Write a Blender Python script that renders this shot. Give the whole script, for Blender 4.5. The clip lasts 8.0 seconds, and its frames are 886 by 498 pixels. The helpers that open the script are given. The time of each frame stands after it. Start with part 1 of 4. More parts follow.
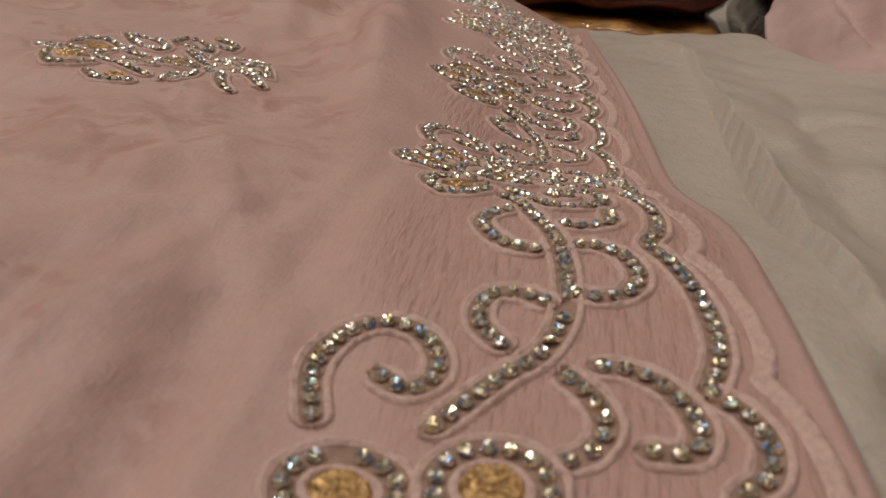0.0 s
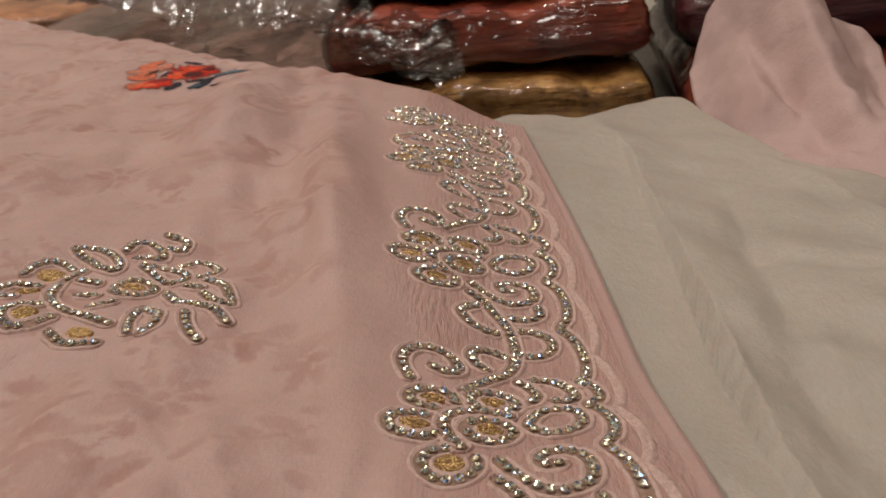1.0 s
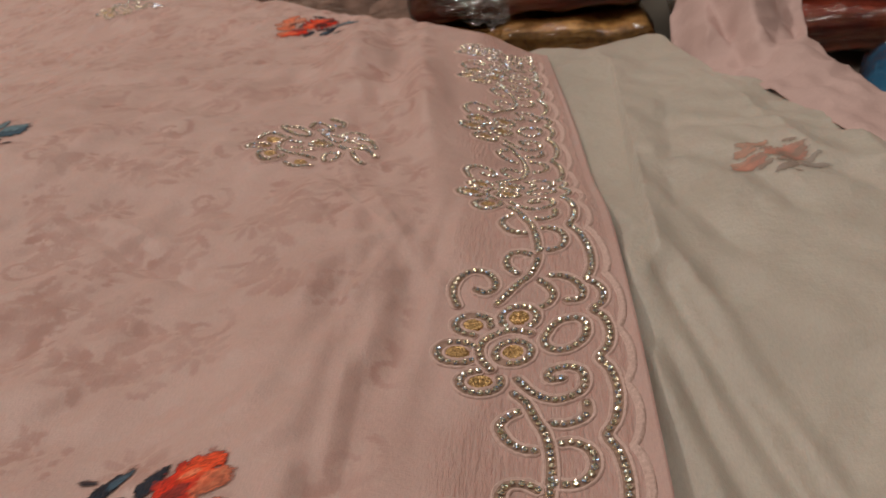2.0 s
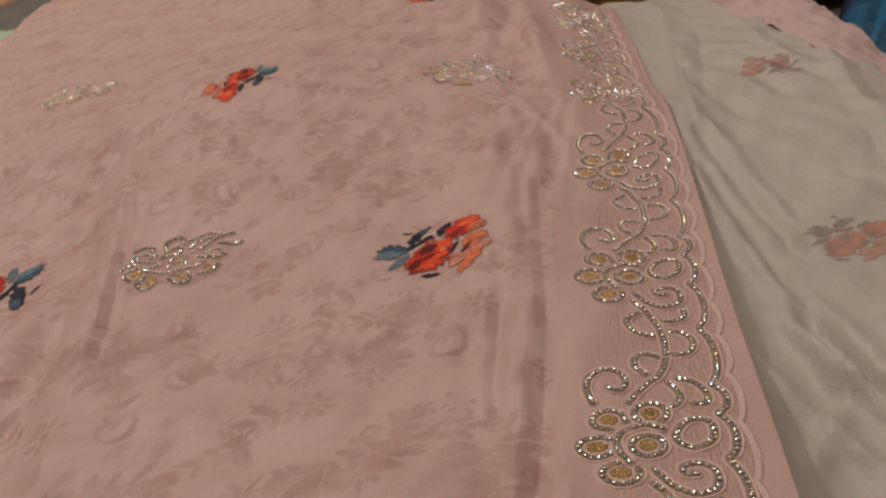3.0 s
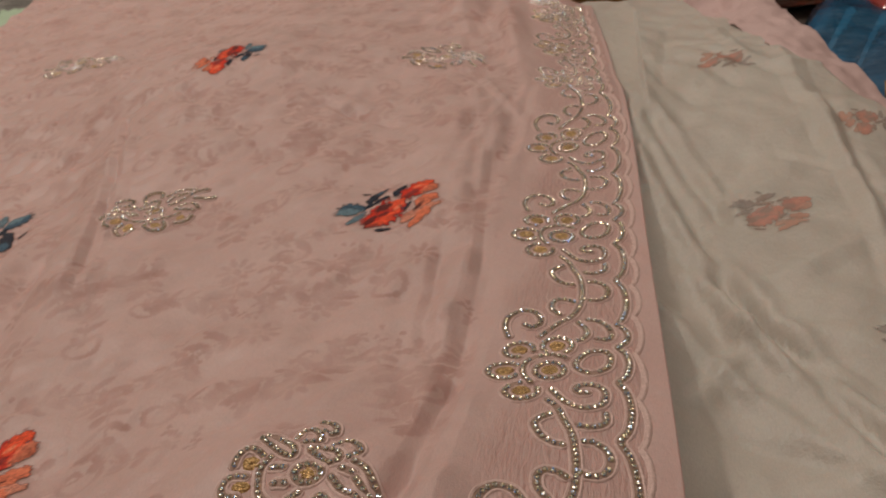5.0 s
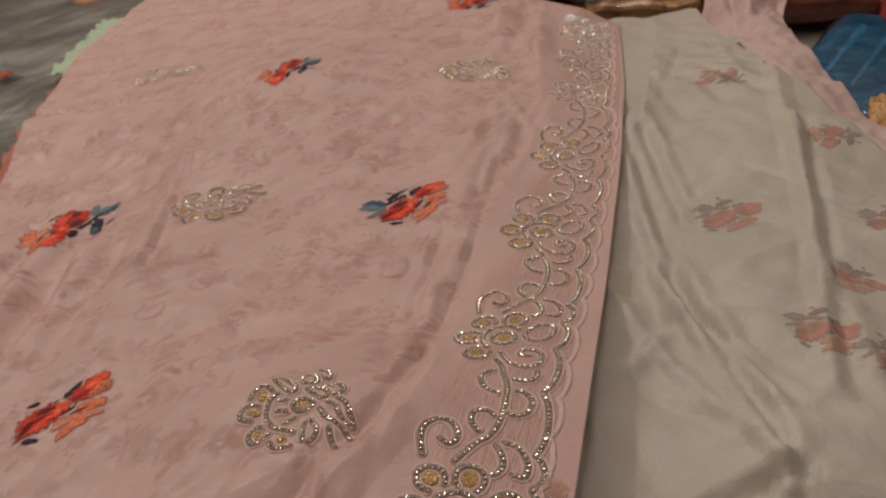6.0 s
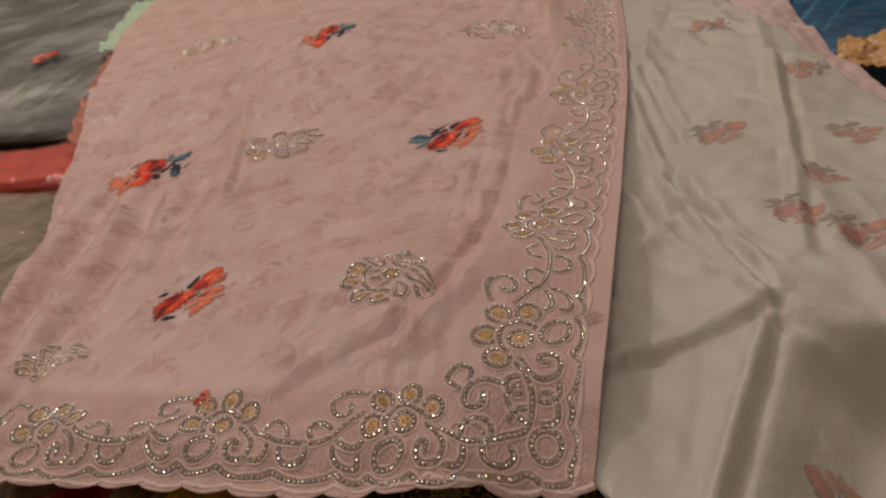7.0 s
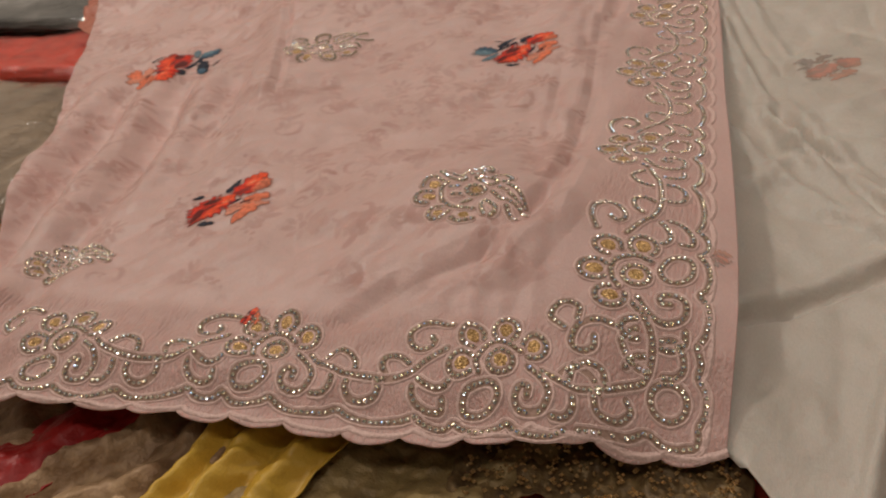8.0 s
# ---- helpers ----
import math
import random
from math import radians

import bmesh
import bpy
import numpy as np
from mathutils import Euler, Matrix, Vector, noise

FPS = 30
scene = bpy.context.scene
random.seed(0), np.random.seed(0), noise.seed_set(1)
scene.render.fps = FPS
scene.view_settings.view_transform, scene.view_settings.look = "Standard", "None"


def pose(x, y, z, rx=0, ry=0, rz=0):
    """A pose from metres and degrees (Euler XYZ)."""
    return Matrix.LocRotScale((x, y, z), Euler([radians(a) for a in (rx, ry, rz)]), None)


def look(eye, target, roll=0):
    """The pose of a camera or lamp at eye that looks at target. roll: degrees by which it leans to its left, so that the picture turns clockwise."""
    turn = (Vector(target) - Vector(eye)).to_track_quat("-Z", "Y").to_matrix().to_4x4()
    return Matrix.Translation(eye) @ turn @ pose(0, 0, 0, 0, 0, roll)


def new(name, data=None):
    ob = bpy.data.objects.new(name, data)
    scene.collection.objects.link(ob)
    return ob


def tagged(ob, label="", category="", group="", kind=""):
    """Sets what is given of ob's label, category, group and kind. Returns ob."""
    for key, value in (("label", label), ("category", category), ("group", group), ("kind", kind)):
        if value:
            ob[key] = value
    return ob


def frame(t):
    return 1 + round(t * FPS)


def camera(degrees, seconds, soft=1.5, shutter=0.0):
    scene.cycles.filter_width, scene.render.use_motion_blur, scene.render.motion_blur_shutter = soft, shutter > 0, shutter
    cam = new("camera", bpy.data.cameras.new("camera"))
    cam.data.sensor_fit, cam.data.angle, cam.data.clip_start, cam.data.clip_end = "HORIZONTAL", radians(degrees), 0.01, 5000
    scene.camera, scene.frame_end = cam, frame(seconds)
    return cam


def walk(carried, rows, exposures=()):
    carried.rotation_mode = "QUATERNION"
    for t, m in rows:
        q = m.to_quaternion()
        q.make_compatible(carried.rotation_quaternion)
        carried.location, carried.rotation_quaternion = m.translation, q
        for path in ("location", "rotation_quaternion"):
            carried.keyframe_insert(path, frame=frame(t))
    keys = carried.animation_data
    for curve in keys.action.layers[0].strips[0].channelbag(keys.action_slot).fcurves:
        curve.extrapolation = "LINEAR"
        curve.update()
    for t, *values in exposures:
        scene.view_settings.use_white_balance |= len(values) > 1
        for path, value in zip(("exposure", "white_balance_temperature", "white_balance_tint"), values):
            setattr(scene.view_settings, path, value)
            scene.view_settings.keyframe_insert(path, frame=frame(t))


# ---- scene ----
cam = camera(54.0, 8.0, soft=1.2)
PATH = [
    (0, (0.007, 0.213, 0.069), (-0.248, 2.016, -0.758), 1.3),
    (0.5, (-0.008, 0.239, 0.113), (-0.101, 1.991, -0.845), -2.6),
    (1, (-0.001, 0.238, 0.133), (-0.134, 2.028, -0.750), -5.3),
    (1.5, (0.000, 0.188, 0.175), (-0.150, 1.949, -0.762), -6.6),
    (2, (0.024, 0.009, 0.195), (-0.268, 1.730, -0.776), -8.1),
    (2.2, (0.002, -0.078, 0.229), (-0.278, 1.627, -0.778), -6.9),
    (3.3, (-0.009, -0.294, 0.287), (-0.403, 1.372, -0.746), -12.5),
    (3.5, (-0.009, -0.3, 0.283), (-0.378, 1.37, -0.754), -12.0),
    (4, (-0.003, -0.31, 0.287), (-0.331, 1.368, -0.75), -10.8),
    (4.5, (-0.007, -0.322, 0.287), (-0.332, 1.365, -0.737), -10.5),
    (5, (0.034, -0.321, 0.274), (-0.362, 1.357, -0.74), -9.0),
    (5.2, (0.061, -0.323, 0.273), (-0.397, 1.347, -0.729), -8.7),
    (6.5, (0.121, -0.48, 0.34), (-0.483, 1.14, -0.666), -11.4),
    (7, (0.113, -0.55, 0.34), (-0.459, 1.071, -0.684), -12.4),
    (7.5, (0.084, -0.574, 0.312), (-0.452, 1.028, -0.759), -10.3),
    (8, (0.027, -0.509, 0.29), (-0.502, 1.055, -0.838), -7.5),
]
walk(cam, [(t, look(eye, target, roll)) for t, eye, target, roll in PATH],
     exposures=[(0.0, -0.13), (0.5, -0.07), (1.0, 0.05), (2.0, -0.06), (3.5, -0.08), (5.5, -0.06), (6.5, -0.04), (7.2, 0.02), (8.0, 0.18)])
cam.data.dof.use_dof = True
cam.data.dof.focus_distance = 0.24
cam.data.dof.aperture_fstop = 36.0

# ---- world and light: a closed shop room with warm ceiling lamps, unseen and added ----
world = bpy.data.worlds.new("room_air")
world.use_nodes = True
world.node_tree.nodes["Background"].inputs[0].default_value = (1.0, 0.93, 0.86, 1)
world.node_tree.nodes["Background"].inputs[1].default_value = 0.05
scene.world = world

ROOM_X, ROOM_Y, ROOM_TOP, GROUND = (-2.6, 2.4), (-2.2, 3.0), 2.45, -0.10
# Unseen lamps; count and places chosen for stone sparkle, fold relief and front fill.
LAMPS = [(-1.7, 0.9, 26.2), (-1.2, 1.9, 9.1), (-0.3, 2.2, 6.8), (-1.6, -0.4, 4.6), (0.7, 1.6, 4.6), (0.2, -1.1, 6.8), (1.4, 0.2, 4.6), (-0.7, -1.3, 4.6), (0, 0.9, 4.0)]  # place and watts


def lamp(x, y, watts):
    data = bpy.data.lights.new("unseen_ceiling_light", "AREA")
    data.shape, data.size, data.energy = "DISK", 0.24, watts
    data.color = (1.0, 0.90, 0.80)
    ob = new("unseen_ceiling_light", data)
    ob.matrix_world = pose(x, y, ROOM_TOP - 0.03)
    return ob


for lx, ly, lw in LAMPS:
    lamp(lx, ly, lw)


# ---- materials ----
def nodes_of(name):
    m = bpy.data.materials.new(name)
    m.use_nodes = True
    nt = m.node_tree
    return m, nt, nt.nodes["Principled BSDF"]


def node(nt, kind, **values):
    n = nt.nodes.new(kind)
    for key, value in values.items():
        n.inputs[key.replace("_", " ")].default_value = value
    return n


def ramp(nt, fac, stops):
    r = nt.nodes.new("ShaderNodeValToRGB")
    el = r.color_ramp.elements
    while len(el) < len(stops):
        el.new(0.5)
    for e, (p, c) in zip(el, stops):
        e.position, e.color = p, (*c, 1)
    nt.links.new(fac, r.inputs[0])
    return r.outputs[0]


def mixed(nt, fac, a, b):
    m = nt.nodes.new("ShaderNodeMix")
    m.data_type = "RGBA"
    for sock, v in ((m.inputs[0], fac), (m.inputs[6], a), (m.inputs[7], b)):
        if isinstance(v, (tuple, float, int)):
            sock.default_value = (*v, 1) if isinstance(v, tuple) else v
        else:
            nt.links.new(v, sock)
    return m.outputs[2]


def noise_of(nt, scale, detail=3.0, stretch=(1, 1, 1), rough=0.55):
    tc = nt.nodes.new("ShaderNodeTexCoord")
    mp = node(nt, "ShaderNodeMapping", Scale=stretch)
    nt.links.new(tc.outputs["Object"], mp.inputs[0])
    n = node(nt, "ShaderNodeTexNoise", Scale=scale, Detail=detail, Roughness=rough)
    nt.links.new(mp.outputs[0], n.inputs[0])
    return n.outputs[0]


def bump(nt, bsdf, heights):
    last = None
    for height, strength, distance in heights:
        b = node(nt, "ShaderNodeBump", Strength=strength, Distance=distance)
        nt.links.new(height, b.inputs["Height"])
        if last:
            nt.links.new(last, b.inputs["Normal"])
        last = b.outputs[0]
    nt.links.new(last, bsdf.inputs["Normal"])


def cloth_material(name, light, dark, rough=0.6, sheen=0.3, weave=1600, blotch=14, crumple=0.35, coat=0.0, metal=0.0, attribute=None):
    """Woven cloth: blotches at hand size, thread grain and a fine crumple."""
    m, nt, bsdf = nodes_of(name)
    base = ramp(nt, noise_of(nt, blotch, 4), [(0.3, dark), (0.7, light)])
    if attribute:
        a = nt.nodes.new("ShaderNodeAttribute")
        a.attribute_name = attribute
        shade = (0.74 * dark[0], 0.60 * dark[1], 0.56 * dark[2])
        half = nt.nodes.new("ShaderNodeMath")
        half.operation = "MULTIPLY"
        half.inputs[1].default_value = 0.80
        nt.links.new(a.outputs["Fac"], half.inputs[0])
        base = mixed(nt, half.outputs[0], base, shade)
        rr = node(nt, "ShaderNodeMapRange", To_Min=rough, To_Max=min(1, rough + 0.25))
        nt.links.new(a.outputs["Fac"], rr.inputs[0])
        nt.links.new(rr.outputs[0], bsdf.inputs["Roughness"])
    else:
        bsdf.inputs["Roughness"].default_value = rough
    grain = noise_of(nt, weave, 2, (1, 0.25, 1))
    grain2 = noise_of(nt, weave, 2, (0.25, 1, 1))
    extra = []
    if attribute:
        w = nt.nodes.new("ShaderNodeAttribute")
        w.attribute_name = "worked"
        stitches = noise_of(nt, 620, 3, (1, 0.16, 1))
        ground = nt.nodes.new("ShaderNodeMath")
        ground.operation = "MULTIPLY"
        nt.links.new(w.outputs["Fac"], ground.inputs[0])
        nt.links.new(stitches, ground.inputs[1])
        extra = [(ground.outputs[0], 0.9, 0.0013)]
        # Worked ground mixed darker and redder: dense thread plus painted shade among its stitches.
        thread_shade = nt.nodes.new("ShaderNodeMath")
        thread_shade.operation = "MULTIPLY"
        thread_shade.inputs[1].default_value = 0.28
        nt.links.new(w.outputs["Fac"], thread_shade.inputs[0])
        base = mixed(nt, thread_shade.outputs[0], base, (0.84 * dark[0], 0.70 * dark[1], 0.65 * dark[2]))
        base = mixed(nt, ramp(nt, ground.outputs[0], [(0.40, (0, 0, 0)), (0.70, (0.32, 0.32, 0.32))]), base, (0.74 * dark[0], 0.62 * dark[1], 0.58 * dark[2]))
    base = mixed(nt, ramp(nt, grain, [(0.3, (0.0, 0.0, 0.0)), (0.8, (0.22, 0.22, 0.22))]), base, tuple(0.55 * d for d in dark))
    nt.links.new(base, bsdf.inputs["Base Color"])
    bsdf.inputs["Sheen Weight"].default_value = sheen
    bsdf.inputs["Sheen Roughness"].default_value = 0.4
    bsdf.inputs["Sheen Tint"].default_value = (*light, 1)
    bsdf.inputs["Coat Weight"].default_value = coat
    bsdf.inputs["Metallic"].default_value = metal
    bsdf.inputs["Specular IOR Level"].default_value = 0.35
    bump(nt, bsdf, [(noise_of(nt, 60, 4), crumple, 0.004), (grain, 0.25, 0.0004), (grain2, 0.25, 0.0004)] + extra)
    return m


def packet_material(name, colours, scale=40, stretch=(1, 1, 1), gloss=0.07, metal=0.0):
    """Folded silk with woven figures, seen through its clear sleeve."""
    m, nt, bsdf = nodes_of(name)
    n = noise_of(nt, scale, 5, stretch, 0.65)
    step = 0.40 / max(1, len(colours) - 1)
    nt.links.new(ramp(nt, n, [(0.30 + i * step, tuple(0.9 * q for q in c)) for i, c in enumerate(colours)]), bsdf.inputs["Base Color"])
    bsdf.inputs["Roughness"].default_value = 0.55
    bsdf.inputs["Metallic"].default_value = metal
    bsdf.inputs["Coat Weight"].default_value = 0.8
    bsdf.inputs["Coat Roughness"].default_value = gloss
    bump(nt, bsdf, [(noise_of(nt, 30, 5, (0.4, 1, 2.5)), 1.0, 0.016), (noise_of(nt, 140, 4), 0.6, 0.003)])
    return m


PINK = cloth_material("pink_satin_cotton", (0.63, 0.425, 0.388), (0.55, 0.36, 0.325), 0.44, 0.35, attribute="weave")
CREAM = cloth_material("cream_lining_satin", (0.580, 0.512, 0.450), (0.470, 0.412, 0.358), 0.40, 0.2, 1400, 9, 0.5)
for fabric, depth in ((PINK, 0.003), (CREAM, 0.003)):
    sub = fabric.node_tree.nodes["Principled BSDF"].inputs
    sub["Subsurface Weight"].default_value = 0.22
    sub["Subsurface Radius"].default_value = (1.0, 0.40, 0.30)
    sub["Subsurface Scale"].default_value = depth
BLUSH = cloth_material("pale_pink_cotton", (0.64, 0.455, 0.43), (0.54, 0.37, 0.345), 0.6, 0.3, crumple=0.5)
THREAD = cloth_material("rose_embroidery_thread", (0.74, 0.53, 0.48), (0.56, 0.38, 0.335), 0.5, 0.4, 2600, 700, 1.0)
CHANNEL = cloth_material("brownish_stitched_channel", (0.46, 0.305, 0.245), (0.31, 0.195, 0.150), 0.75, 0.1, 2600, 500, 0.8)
RED_SILK = packet_material("red_silk", [(0.24, 0.012, 0.008), (0.52, 0.035, 0.018), (0.34, 0.02, 0.012)])
GOLD_SILK = packet_material("old_gold_brocade", [(0.20, 0.085, 0.02), (0.66, 0.34, 0.10), (0.85, 0.50, 0.18)], 70)
RUST_SILK = packet_material("rust_silk", [(0.12, 0.012, 0.008), (0.40, 0.055, 0.02), (0.50, 0.14, 0.05)], 45, (0.4, 1, 1))
STRIPE_SILK = packet_material("dark_red_figured_silk", [(0.03, 0.03, 0.02), (0.06, 0.05, 0.03), (0.30, 0.03, 0.02), (0.34, 0.05, 0.03)], 30, (2.2, 1, 0.5))
GREEN_SILK = packet_material("bottle_green_brocade", [(0.005, 0.02, 0.012), (0.015, 0.05, 0.03), (0.20, 0.14, 0.05)], 55)
WINE_SILK = packet_material("wine_silk", [(0.05, 0.004, 0.008), (0.15, 0.01, 0.02), (0.10, 0.01, 0.015)])
BLUE_SILK = packet_material("peacock_blue_silk", [(0.004, 0.07, 0.16), (0.008, 0.15, 0.31), (0.012, 0.19, 0.37)], 12)
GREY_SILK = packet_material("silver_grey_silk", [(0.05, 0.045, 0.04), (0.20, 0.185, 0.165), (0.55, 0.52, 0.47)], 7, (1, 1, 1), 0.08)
ORANGE_SILK = packet_material("orange_red_silk", [(0.45, 0.03, 0.015), (0.80, 0.075, 0.03), (0.66, 0.05, 0.02)])
TAN_SILK = packet_material("tan_silk", [(0.20, 0.13, 0.08), (0.36, 0.26, 0.17), (0.42, 0.31, 0.21)], 10)
COPPER_SILK = packet_material("copper_silk", [(0.40, 0.15, 0.05), (0.75, 0.34, 0.15), (0.85, 0.46, 0.24)], 40)
ROSE_SILK = packet_material("rose_brown_silk", [(0.22, 0.11, 0.08), (0.45, 0.27, 0.21), (0.55, 0.36, 0.29)], 25)
SALMON_SILK = cloth_material("salmon_silk", (0.52, 0.20, 0.13), (0.38, 0.12, 0.08), 0.4, 0.3, crumple=0.7)
MINT = cloth_material("mint_cotton", (0.45, 0.56, 0.40), (0.38, 0.48, 0.34), 0.6)
YELLOW = cloth_material("mustard_silk", (0.640, 0.400, 0.056), (0.448, 0.256, 0.032), 0.4, 0.3, crumple=0.6)
OLIVE_NET = cloth_material("olive_net", (0.408, 0.289, 0.119), (0.204, 0.136, 0.060), 0.5, 0.4, 700, 60, 1.0, 0, 0.15)
OLIVE_LACE = cloth_material("antique_olive_lace", (0.272, 0.176, 0.072), (0.080, 0.048, 0.024), 0.5, 0.3, 500, 150, 1.0, 0, 0.25)
BEIGE_LACE = cloth_material("beige_gold_lace", (0.473, 0.315, 0.180), (0.203, 0.112, 0.056), 0.5, 0.4, 600, 70, 1.0, 0, 0.15)
VERMILION = cloth_material("vermilion_silk", (0.600, 0.083, 0.038), (0.420, 0.045, 0.022), 0.42, 0.2, crumple=0.6)
CRIMSON = cloth_material("crimson_silk", (0.390, 0.018, 0.015), (0.225, 0.012, 0.012), 0.42, 0.2, crumple=0.6)
TEAL = cloth_material("grey_teal_silk", (0.176, 0.240, 0.208), (0.096, 0.136, 0.112), 0.4, 0.3, crumple=0.7)
MATTRESS = cloth_material("off_white_mattress_cover", (0.50, 0.46, 0.40), (0.40, 0.36, 0.31), 0.8, 0.1, 900, 6)
WALL = cloth_material("warm_plaster", (0.46, 0.43, 0.39), (0.40, 0.375, 0.34), 0.85, 0.0, 300, 2)


def stone_material():
    """Cut glass with an iridescent coat: smoky facets, with glints of blue, green, amber or white painted into their
    base colour.
    """
    m, nt, bsdf = nodes_of("iridescent_cut_glass")
    oi, geo = nt.nodes.new("ShaderNodeObjectInfo"), nt.nodes.new("ShaderNodeNewGeometry")
    add = nt.nodes.new("ShaderNodeMath")
    add.operation = "ADD"
    nt.links.new(oi.outputs["Random"], add.inputs[0])
    nt.links.new(geo.outputs["Random Per Island"], add.inputs[1])
    fr = nt.nodes.new("ShaderNodeMath")
    fr.operation = "FRACT"
    nt.links.new(add.outputs[0], fr.inputs[0])
    glint_colour = ramp(nt, fr.outputs[0], [(0.0, (0.84, 0.79, 0.72)), (0.20, (0.34, 0.29, 0.24)), (0.44, (0.94, 0.80, 0.56)), (0.56, (0.40, 0.54, 0.44)),
                                   (0.66, (0.24, 0.46, 1.0)), (0.74, (1.0, 1.0, 0.98)), (0.90, (1.0, 0.78, 0.40)), (1.0, (0.84, 0.79, 0.72))])
    nt.links.new(glint_colour, bsdf.inputs["Base Color"])
    bsdf.inputs["Metallic"].default_value = 0.92
    bsdf.inputs["Roughness"].default_value = 0.22
    bsdf.inputs["Coat Weight"].default_value = 0.8
    bsdf.inputs["Coat Roughness"].default_value = 0.04
    return m


def gold_material():
    m, nt, bsdf = nodes_of("gold_tinsel")
    nt.links.new(ramp(nt, noise_of(nt, 900, 3), [(0.3, (0.26, 0.14, 0.05)), (0.7, (0.74, 0.50, 0.23))]), bsdf.inputs["Base Color"])
    bsdf.inputs["Metallic"].default_value = 0.8
    bsdf.inputs["Roughness"].default_value = 0.32
    bump(nt, bsdf, [(noise_of(nt, 1800, 2), 0.8, 0.0006)])
    return m


def print_material(name, rough):
    """Dye printed on cloth: colour and cover lie in the mesh's own attribute."""
    m, nt, bsdf = nodes_of(name)
    a = nt.nodes.new("ShaderNodeAttribute")
    a.attribute_name = "dye"
    grain = noise_of(nt, 1500, 2, (1, 0.25, 1))
    nt.links.new(mixed(nt, ramp(nt, grain, [(0.35, (0, 0, 0)), (0.8, (0.12, 0.12, 0.12))]), a.outputs["Color"], (0.25, 0.12, 0.1)), bsdf.inputs["Base Color"])
    bsdf.inputs["Roughness"].default_value = rough
    bsdf.inputs["Specular IOR Level"].default_value = 0.15
    clear, mix = nt.nodes.new("ShaderNodeBsdfTransparent"), nt.nodes.new("ShaderNodeMixShader")
    nt.links.new(a.outputs["Alpha"], mix.inputs[0])
    nt.links.new(clear.outputs[0], mix.inputs[1])
    nt.links.new(bsdf.outputs[0], mix.inputs[2])
    nt.links.new(mix.outputs[0], nt.nodes["Material Output"].inputs[0])
    bump(nt, bsdf, [(noise_of(nt, 60, 4), 0.35, 0.004), (grain, 0.25, 0.0004)])
    return m


def plastic_material(name, more, least, crinkle):
    m, nt, bsdf = nodes_of(name)
    bsdf.inputs["Base Color"].default_value = (0.9, 0.88, 0.84, 1)
    bsdf.inputs["Roughness"].default_value = 0.12
    bsdf.inputs["Specular IOR Level"].default_value = 0.9
    clear, mix = nt.nodes.new("ShaderNodeBsdfTransparent"), nt.nodes.new("ShaderNodeMixShader")
    gloss = node(nt, "ShaderNodeBsdfGlossy", Roughness=0.12)
    fres = node(nt, "ShaderNodeFresnel", IOR=1.7)
    boost = nt.nodes.new("ShaderNodeMath")
    boost.operation = "MULTIPLY_ADD"
    boost.inputs[1].default_value, boost.inputs[2].default_value = more, least
    b = node(nt, "ShaderNodeBump", Strength=crinkle, Distance=0.01)
    nt.links.new(noise_of(nt, 24, 4, (1, 1, 1)), b.inputs["Height"])
    for n in (gloss, fres):
        nt.links.new(b.outputs[0], n.inputs["Normal"])
    nt.links.new(fres.outputs[0], boost.inputs[0])
    nt.links.new(boost.outputs[0], mix.inputs[0])
    nt.links.new(clear.outputs[0], mix.inputs[1])
    nt.links.new(gloss.outputs[0], mix.inputs[2])
    nt.links.new(mix.outputs[0], nt.nodes["Material Output"].inputs[0])
    return m


STONE, GOLD = stone_material(), gold_material()
PLASTIC, THIN_PLASTIC = plastic_material("clear_crinkled_plastic", 1.2, 0.04, 1.0), plastic_material("thin_clear_plastic", 0.75, 0.0, 0.8)
DYE, FAINT_DYE = print_material("printed_dye", 0.55), print_material("print_showing_through", 0.45)


# ---- mesh helpers ----
def mesh_object(name, verts, faces, material, parent=None, label="", smooth=True):
    me = bpy.data.meshes.new(name)
    me.from_pydata([tuple(map(float, v)) for v in verts], [], [tuple(map(int, f)) for f in faces])
    me.materials.append(material)
    if smooth:
        me.shade_smooth()
    ob = new(name, me)
    if parent:
        ob.parent = parent
    if label:
        tagged(ob, label)
    return ob


def part(name, bm, material, parent=None, label="", smooth=True):
    me = bpy.data.meshes.new(name)
    bm.to_mesh(me)
    bm.free()
    me.materials.append(material)
    if smooth:
        me.shade_smooth()
    ob = new(name, me)
    if parent:
        ob.parent = parent
    if label:
        tagged(ob, label)
    return ob


def grid_faces(rows, cols):
    i = np.arange((rows - 1) * cols).reshape(rows - 1, cols)[:, :-1].ravel()
    return np.stack([i, i + 1, i + 1 + cols, i + cols], 1)


def ease(t):
    t = np.clip(t, 0, 1)
    return t * t * (3 - 2 * t)


def hill(x, y, cx, cy, sx, sy, turn=0.0):
    c, s = math.cos(radians(turn)), math.sin(radians(turn))
    a, b = (x - cx) * c + (y - cy) * s, (y - cy) * c - (x - cx) * s
    return np.exp(-0.5 * (a / sx) ** 2 - 0.5 * (b / sy) ** 2)


def ripple(x, y, wave, seed, count=10):
    """Soft irregular relief of about unit height and the given wavelength."""
    rng = np.random.RandomState(seed)
    out = 0 * x
    for _ in range(count):
        a, k, p = rng.rand() * math.tau, math.tau / wave * (0.6 + 0.8 * rng.rand()), rng.rand() * math.tau
        out = out + np.sin(k * (x * math.cos(a) + y * math.sin(a)) + p)
    return out / math.sqrt(count)


